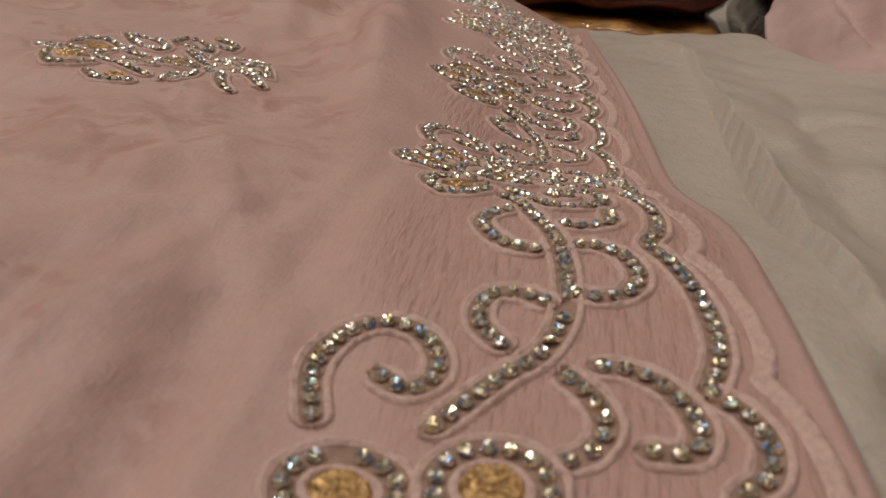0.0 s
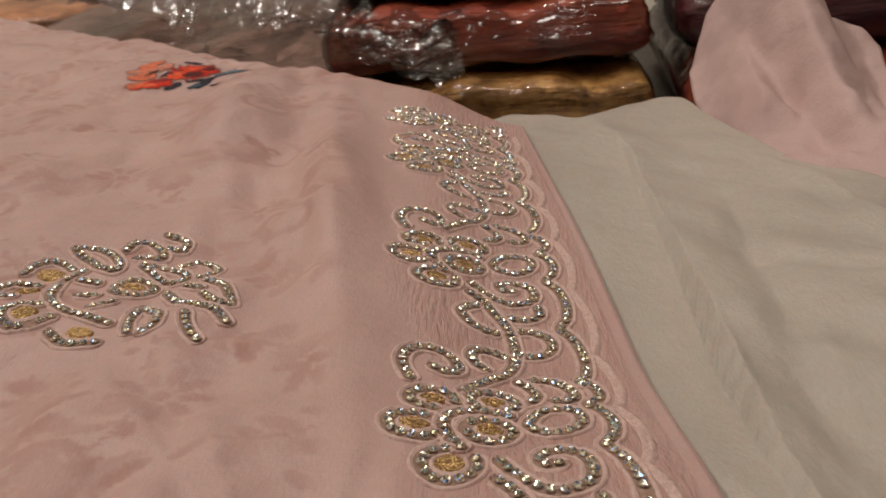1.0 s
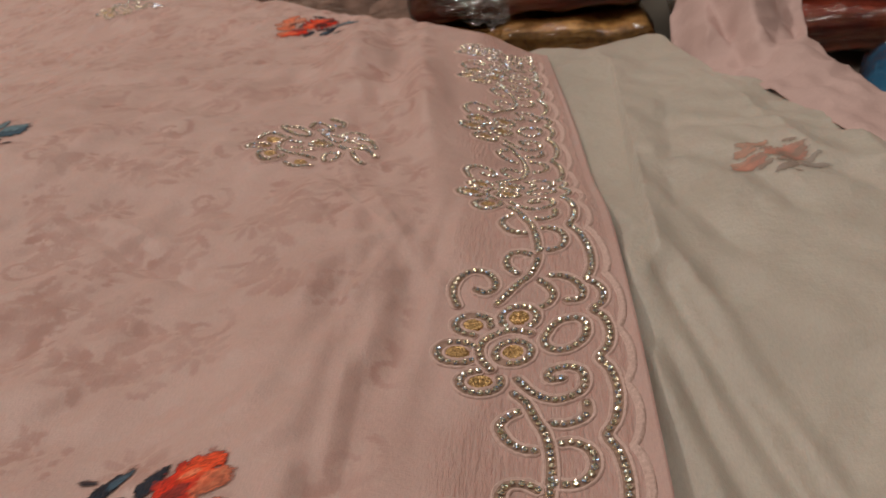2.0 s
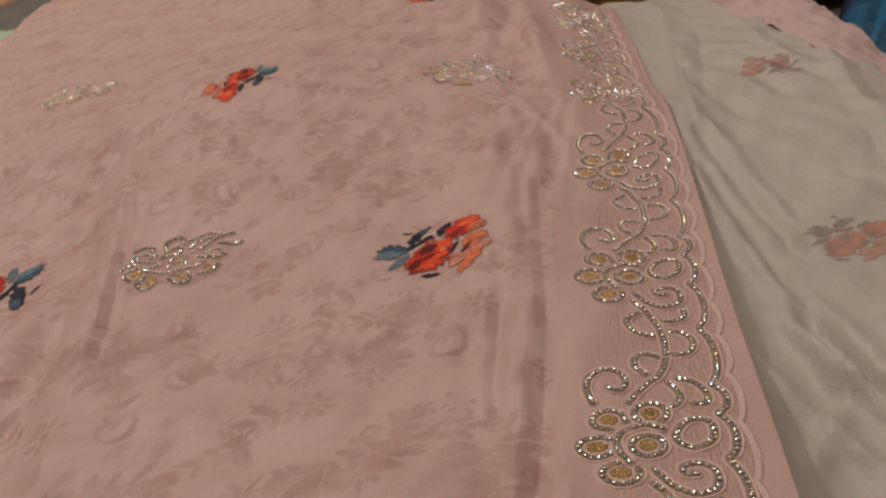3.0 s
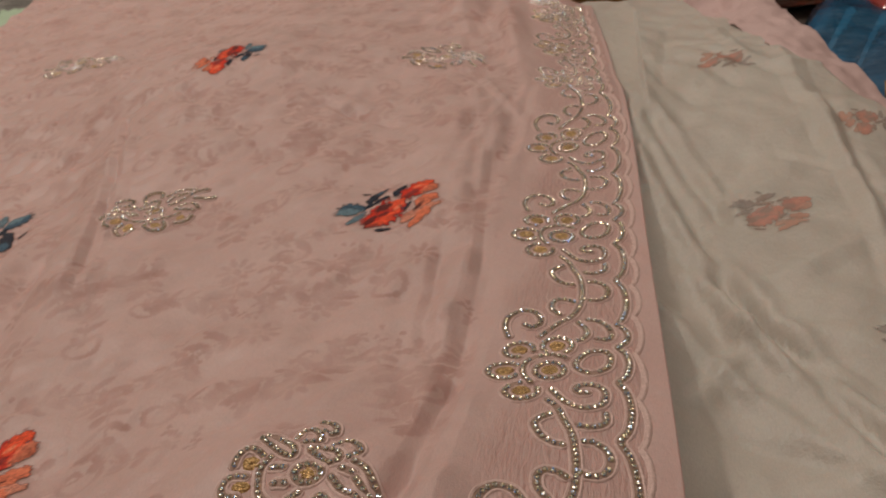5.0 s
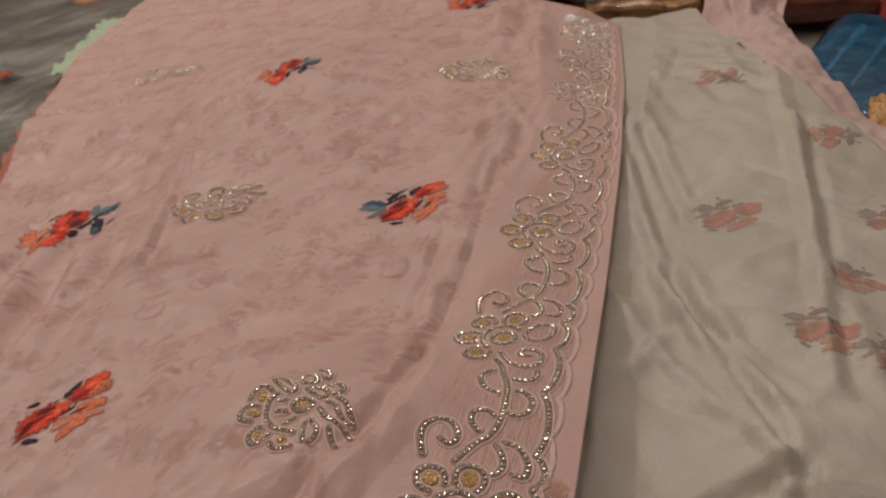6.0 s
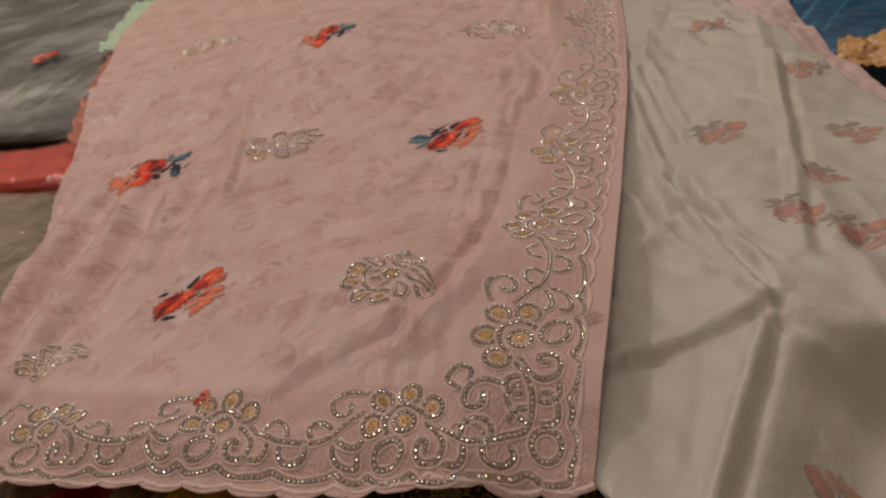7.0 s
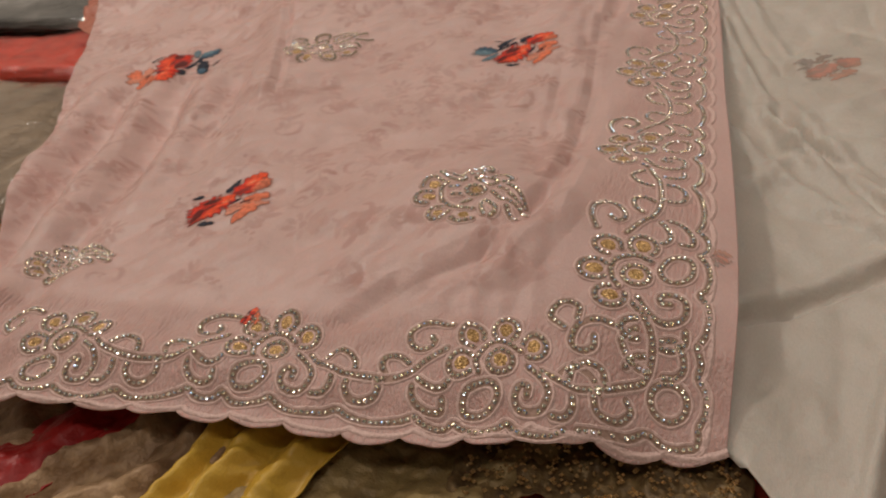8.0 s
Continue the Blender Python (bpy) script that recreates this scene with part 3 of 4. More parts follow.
def border_repeat():
    petals = [petal(-16, 19.5, 7.2, 6.6, -50), petal(2.5, 22.5, 7.2, 7.4, -95), petal(-21.5, 1, 7.8, 6.8, 0), petal(-12, -16.5, 7.6, 6.6, 55)]
    strokes = [p[0] for p in petals] + [
        (oval(0, 0.5, 6.8, 6.8), True),
        ([(6.5, 12), (0, 14.5), (-6, 13), (-11, 9.5), (-13, 4), (-12, -3), (-8.5, -9)], False),
        ([(-23, 33), (-25.5, 43), (-24, 52), (-18.5, 57.5), (-11.5, 56), (-7.5, 50), (-7.5, 44), (-11, 41), (-15, 43.5)], False),
        ([(12, 6), (14, 1), (19.5, -1), (25, 2), (28, 7), (28, 15), (24, 18), (18, 17), (14, 12)], True),
        ([(17.5, -17), (13.5, -17), (13, -13), (16.5, -11), (21, -11), (25, -14), (26, -19), (25, -24), (21.5, -27), (15.5, -28.5), (10, -26), (6, -22), (2, -16)], False),
    ]
    stem = [
        ([(1, -24), (5, -29), (8.5, -38), (12, -47), (13.5, -58), (13.5, -68), (12, -79), (8, -88), (3, -93), (-2, -100), (-6, -106)], False),
        ([(2, -34), (-2, -37), (-4, -41), (-2.5, -46), (0, -50), (4, -53), (8, -54)], False),
        ([(9.5, -72.5), (5.5, -70), (0.5, -70), (-2, -74), (-1.5, -80), (2, -85)], False),
        ([(26, -32), (26, -37), (23.5, -40), (19, -41.5), (15, -41)], False),
        ([(17, -51), (21, -51), (26, -55), (27.5, -61), (26, -66.5), (23, -69.5), (19, -70.5), (15, -69.5)], False),
        ([(17.5, -90.5), (22, -91.5), (26.5, -96), (29, -103), (27.5, -109), (22.5, -109)], False),
        ([(12.5, -93.5), (15.5, -98), (17, -104), (15, -109), (12, -111)], False),
    ]
    return strokes + stem, [p[1] for p in petals] + [(0, 0.5, 4.6, 4.6)]


def edge_line(start, cusps, out=32.0, bow=5.0):
    """The scalloped row of stones along the edge."""
    pts = []
    for a, b in zip(cusps[:-1], cusps[1:]):
        for q in np.arange(6) / 6:
            pts.append((out + bow * math.sin(math.pi * q) ** 0.7, a + (b - a) * q))
    return pts + [(out, cusps[-1])]


STROKES, HEARTS = border_repeat()
CUSPS = [43, 22, -8, -49, -95]
for fy, up, down, near in [(0.650, 0.30, 0.40, False), (0.595, 0.55, 0.62, False), (0.505, 0.62, 0.72, False), (0.408, 0.72, 0.94, False), (0.277, 0.94, 0.985, True), (0.141, 0.985, 1.02, True),
                          (0.0, 1.02, 1.03, False), (-0.142, 1.03, 0.0, False)]:  # flower middles along the edge
    def along(p, fy=fy, up=up, down=down):
        y = fy + p[:, 1] * np.where(p[:, 1] > 0, up, down or 0.9)
        return np.column_stack([p[:, 0] * gathered(y) + drift(y) + 0.005 * ease((-0.05 - y) / 0.08), y])

    mine = [s for s in STROKES if down or min(q[1] for q in s[0]) > -60]
    row = edge_line(0, CUSPS if down else [43, 22, -8, -38])
    embroider(mine + [(row, False)], HEARTS, along, near)

HEM_Y = -0.2045
for fx in (-0.054, -0.175, -0.297):
    def along_hem(p, fx=fx):
        x = fx - p[:, 1] * 0.87
        return np.column_stack([x, HEM_Y - p[:, 0] * 0.87 - 0.010 * ease((-0.2 - x) / 0.1) + 0.003 * ease((x + 0.03) / 0.04)])

    mine = [s for s in STROKES if fx < -0.1 or min(q[1] for q in s[0]) > -60]
    row = edge_line(0, CUSPS if fx < -0.1 else [43, 22, -8, -38])
    embroider(mine + [(row, False)], HEARTS, along_hem)

# the corner figure, in mm of the plan
CORNER = [
    ([(-27, -180), (-34, -175), (-32, -168), (-27, -165), (-21, -167), (-21, -174)], False),
    ([(-2, -173), (-11, -172), (-19, -176), (-22, -182), (-22, -189), (-17, -191), (-12, -187), (-12, -182)], False),
    ([(7, -167), (2, -169), (0, -173), (3, -177), (8, -177)], False),
    ([(5, -160), (11, -166), (15, -174), (16, -182), (15, -190), (12, -196), (5, -200), (-3, -205), (-12, -210), (-20, -212), (-34, -207)], False),
]
CORNER_FOOT = [
    ([(-21, -209), (-20, -202), (-15, -197), (-10, -196), (-6, -198), (-5, -203)], False),
    ([(4, -191), (7, -186), (12, -184)], False),
    ([(20, -176), (26, -175), (30, -180), (31, -186), (28, -190), (22, -191)], False),
    (oval(25, -201, 8.5, 8), True),
    ([(-9, -212), (-7, -218), (-2, -219), (4, -217), (8, -211), (6, -207)], False),
    ([(37, -177), (39, -184), (38, -189), (42, -196), (42, -204), (39, -211), (39, -218), (32, -220), (24, -220), (16, -217), (8, -222), (-2, -225), (-14, -229)], False),
]
embroider(CORNER + CORNER_FOOT, [], lambda p: p)


def scalloped_cord(points, lobe, name):
    """The stitched scallop that finishes the border, with short stitches across it."""
    p = spline(points, 0.0012)
    t = np.gradient(p, axis=0)
    t /= np.linalg.norm(t, axis=1)[:, None]
    side = np.stack([t[:, 1], -t[:, 0]], 1)
    run = np.arange(len(p)) * 0.0012
    p = p + side * scallop(run + 0.003 * np.sin(run * 40), lobe, 0.0045)[:, None]
    v, f = sweep(p, np.array((-22, -16, -10, -5, 3, 9, 14)) * 1e-4, np.array((-1, 5, 2, 9, 9, 5, -2)) * 1e-4, False, 0.28)
    return mesh_object(name, v, f, THREAD, cloth, "stitched scallop edge in rose thread")


scalloped_cord([(drift(y) + 0.0395 * gathered(y), y) for y in np.linspace(-0.222, 0.65, 30)], 0.034, "scallop_edge")

scalloped_cord([(-0.363 + 0.415 * q, -0.258 + 0.038 * q + 0.005 * math.sin(7.1 * q)) for q in np.linspace(0, 1, 24)], 0.030, "scallop_edge")

# sprigs scattered over the cloth
SPRIG = [
    (oval(0, 0.5, 6.6, 5.6), True),
    ([(-4, 41), (4, 37), (5, 30), (0, 31)], False),
    ([(-14, 27), (-13, 33), (-8, 34), (-2, 29), (0, 23), (-7, 21)], False),
    ([(-3, 16), (2, 12), (7, 8), (11, 8), (14, 10), (11, 15), (5, 17)], True),
    ([(8, 20), (12, 24), (17, 23), (22, 18), (23, 14), (18, 11)], False),
    ([(22, 8), (28, 4), (33, -3), (37, -12), (31, -10), (25, -3)], False),
    ([(13, -3), (19, -9), (26, -13), (33, -16), (39, -22)], False),
    ([(-32, 26), (-28, 28), (-23, 27), (-16, 22), (-11, 15), (-11, 11), (-17, 14), (-23, 19)], True),
]
SPRIG_FOOT = [
    ([(-41, 7), (-40, 13), (-36, 17), (-31, 16), (-27, 13)], False),
    ([(-23, 12), (-26, 5), (-25, -2), (-22, -11), (-16, -17), (-9, -21), (-3, -23), (3, -24)], False),
    ([(-34, -12), (-41, -11), (-43, -5), (-40, 0), (-33, 0)], False),
    ([(-14, -25), (-18, -30), (-24, -31), (-29, -25), (-27, -18), (-21, -18)], False),
    ([(-10, -33), (-4, -37), (1, -37), (5, -36)], False),
    ([(-20, 5), (-14, 4)], False),
    ([(-15, -6), (-10, -6)], False),
    ([(-6, -15), (-2, -11)], False),
    ([(12, -30), (9, -23), (8, -16), (10, -13), (14, -16), (18, -21), (19, -27), (17, -31)], False),
    ([(26, -20), (28, -25), (31, -30), (34, -33)], False),
    ([(17, 3), (22, 1)], False),
]
SPRIG_HEARTS = [(0, 0.5, 4.6, 3.6), (-32, 8, 5, 4), (-33, -6, 5, 3), (-22, -25, 4, 4), (-2, -31, 4, 3)]
for sx, sy, size, turn, near in [(-0.121, 0.482, 1.0, -4, True), (-0.303, 0.205, 0.92, 68, False), (-0.092, -0.083, 0.84, 0, False), (-0.562, 0.565, 1.0, 60, False),
                                 (-0.40, 0.86, 0.85, 10, False), (-0.350, -0.135, 0.62, 40, False)]:
    def sprig_at(p, sx=sx, sy=sy, size=size, turn=turn):
        c, s = math.cos(radians(turn)), math.sin(radians(turn))
        return np.column_stack([sx + size * (p[:, 0] * c - p[:, 1] * s), sy + size * (p[:, 0] * s + p[:, 1] * c)])

    embroider(SPRIG + SPRIG_FOOT, SPRIG_HEARTS, sprig_at, near)


# ---- printed roses ----
def paint_rose(x, y, leaves, faint):
    """Dye of a rose spray at points in mm: two red blooms, an open salmon one, and blue-grey leaves."""
    col, cover = np.zeros(x.shape + (3,)), np.zeros(x.shape)
    wob = [ripple(x, y, w, 20 + k, 6) for k, w in enumerate((9.0, 4.0, 2.2, 1.2))]

    def blob(cx, cy, rx, ry, turn, colour, ink=1.0, soft=0.30, streak=0.45):
        c, s = math.cos(radians(turn)), math.sin(radians(turn))
        a, b = ((x - cx) * c + (y - cy) * s) / rx, ((y - cy) * c - (x - cx) * s) / ry
        d = np.hypot(a, b) + 0.12 * wob[0] + 0.09 * wob[1] + 0.07 * wob[2] + 0.05 * wob[3]
        m = ink * ease((1 + soft / 2 - d) / soft)
        tone = 1 + streak * np.sin(5 * b + 2.2 * wob[1] + 3 * wob[0]) * 0.5 + streak * 0.35 * wob[2] + streak * 0.25 * wob[3]
        k = m[..., None]
        col[:] = col * (1 - k) + np.clip(np.array(colour) * tone[..., None], 0, 1) * k
        cover[:] = np.maximum(cover, m)

    red, deep, bright, salmon = (0.60, 0.028, 0.010), (0.075, 0.008, 0.008), (0.80, 0.085, 0.028), (0.86, 0.22, 0.11)
    slate, navy, mist = (0.045, 0.10, 0.15), (0.010, 0.018, 0.034), (0.15, 0.25, 0.30)
    if leaves:
        blob(-27, 9, 11, 5.5, 15, slate, 0.95)
        blob(-29, 4, 9, 4, 10, mist, 0.85)
        blob(-21, -4, 3.2, 10, -28, mist, 0.85)
        blob(-11, 24, 4.6, 10.5, -28, navy)
        blob(-7, 28, 3, 6, -30, slate, 0.9)
        blob(-20, 29, 4, 1.6, -8, navy, 0.8)
        blob(-7, 14, 8, 2.2, 24, navy)
    blob(-15, 12, 4, 2.4, 20, navy)
    blob(7, 24, 3, 8, -32, navy)
    blob(15, 0, 2.6, 6, -35, navy)
    for k, (cx, cy, rx, ry, turn) in enumerate([(30, 6, 6, 10, -50), (34, -4, 8, 5, 20), (27, -18, 4.5, 11, -18), (21, -10, 4.5, 10, -42), (31, -10, 6, 7, 0)]):
        blob(cx, cy, rx, ry, turn, (salmon, (0.76, 0.30, 0.20))[k % 2], 0.88, 0.22)
    blob(25, -1, 1.6, 6, -35, deep, 0.9)
    blob(20, 23, 9, 15, -32, red)
    blob(24, 30, 6, 9, -35, bright)
    blob(30, 22, 4.5, 8, -40, salmon, 0.8, 0.3)
    blob(16, 15, 3.5, 8, -50, (0.22, 0.025, 0.02), 0.9)
    blob(21, 26, 1.5, 4, -60, salmon, 0.9)
    blob(-1, -5, 14, 17, -38, red)
    blob(7, 7, 8, 5, 20, bright)
    blob(-2, 4, 7, 4, 15, deep, 0.95)
    blob(-8, -11, 4, 8, -20, deep, 0.9)
    blob(0, -5, 5, 2.4, 30, deep, 0.8)
    blob(6, -6, 9, 3, 45, bright, 0.9)
    blob(0, -16, 9, 3.5, 35, bright, 0.9)
    blob(-6, -21, 6, 2, 30, (0.25, 0.03, 0.02), 0.8)
    blob(9, 2, 4, 1.6, 45, salmon, 0.8)
    blob(3, -26, 6, 2.2, 4, navy, 0.95)
    if faint:
        col[:] = 0.37 * col + 0.63 * np.array((0.56, 0.42, 0.34))
        cover[:] *= 0.72
    return col, cover


def rose_print(cx, cy, turn, size, height, material, parent, step, faint=False, leaves=True, label=""):
    n = int(0.100 / step)
    u, v = np.meshgrid(np.linspace(-48, 50, n), np.linspace(-42, 50, n))
    col, cover = paint_rose(u, v, leaves, faint)
    edge = np.minimum.reduce([u + 48, 50 - u, v + 42, 50 - v])
    cover = cover * ease(edge / 2)
    c, s = math.cos(radians(turn)) * size / 1000, math.sin(radians(turn)) * size / 1000
    x, y = cx + u * c - v * s, cy + u * s + v * c
    f = grid_faces(n, n)
    keep = cover.ravel()[f].max(1) > 0.01
    ob = mesh_object("printed_rose", np.stack([x, y, height(x, y) + 0.0005], -1).reshape(-1, 3), f[keep], material, parent, label)
    rgba = np.concatenate([col, cover[..., None]], -1).reshape(-1).astype(np.float32)
    ob.data.attributes.new("dye", "FLOAT_COLOR", "POINT").data.foreach_set("color", rgba)
    return ob


for rx, ry, turn, size, leafy in [(-0.120, 0.180, 0, 0.94, True), (-0.335, 0.470, 215, 0.95, True), (-0.466, 0.205, 235, 1.25, True), (-0.276, -0.076, 8, 0.95, False), (-0.186, 0.765, 185, 0.95, True)]:
    rose_print(rx, ry, turn, size, lie, DYE, cloth, 0.0009, leaves=leafy, label="printed red and salmon rose spray with slate leaves")


rose_print(-0.200, -0.186, 20, 0.20, lambda x, y: lie(x, y) + 0.0004, DYE, cloth, 0.0028, leaves=False, label="red print fragment under the stones")
rose_print(0.047, -0.118, 80, 0.20, lie, FAINT_DYE, cloth, 0.0026, True, label="cut rose print on the plain margin")


# ---- the cream lining beside it ----
def press(*line):
    return 1.3 * tent(*line)


def lining_lie(x, y):
    z = -0.024 + 0.026 * hill(x, y, 0.14, 0.43, 0.07, 0.14) + 0.010 * hill(x, y, 0.16, 0.10, 0.05, 0.12)
    z = z + 0.0035 * press(x, y, 0.178, 0.45, 0.190, 0.10, 0.0060) + 0.0040 * press(x, y, 0.190, 0.10, 0.240, -0.12, 0.0060)
    # pressed folds that meet in a point
    z = z - 0.0065 * press(x, y, 0.050, -0.132, 0.152, -0.066, 0.0036) + 0.0025 * press(x, y, 0.055, -0.115, 0.148, -0.055, 0.0054)
    z = z - 0.0042 * press(x, y, 0.156, -0.078, 0.26, -0.105, 0.0036) + 0.0025 * press(x, y, 0.155, -0.060, 0.26, -0.088, 0.0048)
    z = z + 0.0050 * press(x, y, 0.154, -0.060, 0.105, -0.255, 0.0030) - 0.0042 * press(x, y, 0.163, -0.068, 0.118, -0.25, 0.0030)
    z = z + 0.0042 * press(x, y, 0.080, 0.115, 0.148, -0.055, 0.0036) - 0.0036 * press(x, y, 0.090, 0.118, 0.156, -0.052, 0.0030)
    z = z + 0.0025 * press(x, y, 0.100, 0.125, 0.160, -0.040, 0.0042) + 0.0020 * press(x, y, 0.070, 0.18, 0.118, 0.06, 0.0036)
    z = z - 0.0025 * press(x, y, 0.060, 0.33, 0.098, 0.19, 0.0030) + 0.0025 * press(x, y, 0.070, 0.34, 0.110, 0.18, 0.0036)
    z = z + 0.0020 * press(x, y, 0.120, 0.60, 0.150, 0.42, 0.0048) - 0.0015 * press(x, y, 0.09, 0.56, 0.075, 0.40, 0.0036)
    z = z + 0.009 * hill(x, y, 0.052, 0.335, 0.008, 0.016) + 0.0020 * press(x, y, 0.055, 0.46, 0.062, 0.35, 0.0036)
    # long folds that run out from under the border
    z = z + 0.0036 * press(x, y, 0.051, 0.274, 0.096, 0.068, 0.0040) - 0.0026 * press(x, y, 0.060, 0.278, 0.106, 0.070, 0.0032)
    z = z + 0.0036 * press(x, y, 0.096, 0.068, 0.147, -0.011, 0.0040) - 0.0030 * press(x, y, 0.106, 0.070, 0.156, -0.006, 0.0030)
    z = z + 0.0030 * press(x, y, 0.052, 0.090, 0.092, 0.023, 0.0036) + 0.0030 * press(x, y, 0.092, 0.023, 0.139, -0.043, 0.0036)
    z = z + 0.0040 * press(x, y, 0.188, 0.340, 0.182, 0.006, 0.0050) - 0.0030 * press(x, y, 0.198, 0.340, 0.192, 0.010, 0.0040)
    z = z + scuffs(x, y, 23, 60, (0.05, 0.28), (-0.26, 0.55), 0.0030) + scuffs(x, y, 41, 30, (0.06, 0.22), (-0.05, 0.50), 0.0034)
    z = z - 0.062 * ease((x - 0.150 - 0.25 * (y + 0.06)) / 0.095) * ease((-0.080 - y) / 0.03) - 0.010 * ease((-0.16 - y) / 0.1)
    z = z + 0.008 * ease((0.09 - x) / 0.04) - 0.030 * ease((x - 0.27) / 0.10) * ease((y + 0.06) / 0.1)
    z = z + 0.0022 * ripple(x, y, 0.11, 31) + 0.0007 * ripple(x, y, 0.035, 32)
    return np.where(x < 0.06, np.minimum(z, lie(x, y) - 0.003), z)


lining, _, _ = sheet("cream_lining_cloth", [(0.044, -0.214), (0.028, 0.0), (0.02, 0.3), (0.0, 0.5), (-0.01, 0.69)],
                     [(0.40, -0.30), (0.42, -0.1), (0.34, 0.12), (0.262, 0.27), (0.182, 0.47), (0.128, 0.62), (0.105, 0.715)], 330, 130, lining_lie, CREAM,
                     bend=lambda plan, t, s: plan + np.stack([0 * s + 0 * t, -0.052 * np.clip(1 - t / 0.08, 0, 1) * ease(s / 0.19) + 0.012 * np.clip((t - 0.9) / 0.1, 0, 1) * np.sin(s * 9)], -1))
tagged(lining, "creased cream satin lining cloth with faint roses showing through", "cloth")
for rx, ry, turn, size in [(0.126, 0.180, -30, 0.62), (0.176, 0.045, -35, 0.55), (0.133, 0.430, 150, 0.6), (0.203, 0.109, -70, 0.5), (0.236, 0.183, -40, 0.6), (0.217, 0.027, -20, 0.6),
                           (0.185, -0.190, 95, 0.55), (0.218, 0.315, 200, 0.55), (0.30, 0.09, 40, 0.6)]:
    rose_print(rx, ry, turn, size, lining_lie, FAINT_DYE, lining, 0.0016, True, label="faint rose print seen through the lining")


# ---- pale pink piece folded up behind the lining ----
def blush_lie(x, y):
    z = -0.030 + 0.062 * hill(x, y, 0.168, 0.76, 0.030, 0.055, 12) + 0.022 * hill(x, y, 0.18, 0.62, 0.04, 0.10)
    z = z + 0.010 * tent(x, y, 0.150, 0.80, 0.132, 0.66, 0.008) - 0.008 * tent(x, y, 0.20, 0.72, 0.165, 0.60, 0.008) + 0.006 * tent(x, y, 0.12, 0.70, 0.18, 0.58, 0.007) - 0.016 * crease(x, y, 0.185, 0.80, 0.200, 0.64, 0.010) + 0.012 * crease(x, y, 0.160, 0.80, 0.165, 0.64, 0.012) - 0.010 * crease(x, y, 0.14, 0.76, 0.15, 0.62, 0.008)
    return z + 0.020 * hill(x, y, 0.19, 0.46, 0.05, 0.10) + 0.003 * ripple(x, y, 0.06, 41) + 0.001 * ripple(x, y, 0.02, 42) + scuffs(x, y, 29, 26, (0.10, 0.22), (0.45, 0.83), 0.004)


blush, _, _ = sheet("pale_pink_cloth", [(0.262, 0.20), (0.19, 0.42), (0.140, 0.56), (0.106, 0.64), (0.116, 0.75), (0.15, 0.83)],
                    [(0.315, 0.22), (0.245, 0.40), (0.205, 0.54), (0.196, 0.62), (0.215, 0.73), (0.20, 0.83)], 190, 60, blush_lie, BLUSH)
tagged(blush, "pale pink cotton cloth with a soft upright fold", "cloth")


# ---- wrapped sarees piled behind ----
def slab(name, size, at, turn, material, label, category="packet", sag=0.006, folds=3, seed=0):
    """A folded saree in a clear sleeve: a soft slab with rounded edges and fold lines along its sides."""
    sx, sy, sz = size
    rows, cols = 26, 40
    ang = np.linspace(0, math.tau, rows, endpoint=False)
    c, s = np.cos(ang), np.sin(ang)
    py, pz = np.sign(c) * np.abs(c) ** 0.35 * sy / 2, np.sign(s) * np.abs(s) ** 0.55 * sz / 2
    verts = []
    rng = np.random.RandomState(seed)
    ph = rng.rand(4) * 6
    for i, q in enumerate(np.linspace(-1, 1, cols)):
        end = (1 - abs(q) ** 14) ** 0.5 if abs(q) < 1 else 0.05
        x = q * sx / 2 + 0 * py
        lines = 1 + 0.05 * np.sin(folds * math.pi * (pz / sz + 0.5) * 2 + ph[0]) * np.abs(c)
        y = py * lines * (0.985 + 0.015 * math.sin(7 * q + ph[1]))
        z = pz * (0.35 + 0.65 * end) + sag * 0.5 * np.sin(9 * x / sx + 5 * y / sy + ph[2]) * (s > 0.2) + sag * 0.3 * np.sin(23 * x / sx + ph[3])
        verts.append(np.stack([x, y * (0.9 + 0.1 * end), z], 1))
    v = np.vstack(verts)
    i = np.arange((cols - 1) * rows).reshape(cols - 1, rows)
    j = np.roll(i, -1, 1)
    f = [tuple(q) for q in np.stack([i, j, j + rows, i + rows], -1).reshape(-1, 4)]
    f += [tuple(range(rows))[::-1], tuple((cols - 1) * rows + k for k in range(rows))]
    ob = mesh_object(name, v, f, material)
    ob.matrix_basis = pose(*at, 0, 0, turn)
    crumpled = v * (1.012, 1.02, 1.05) + 0.0012 * np.sin(v[:, [1, 2, 0]] * 190 + ph[:3]) + 0.0015 * np.sin(v[:, [2, 0, 1]] * 77 + ph[1:])
    mesh_object("clear_sleeve", crumpled, f, THIN_PLASTIC, ob, "crinkled clear plastic sleeve")
    return tagged(ob, label, category)


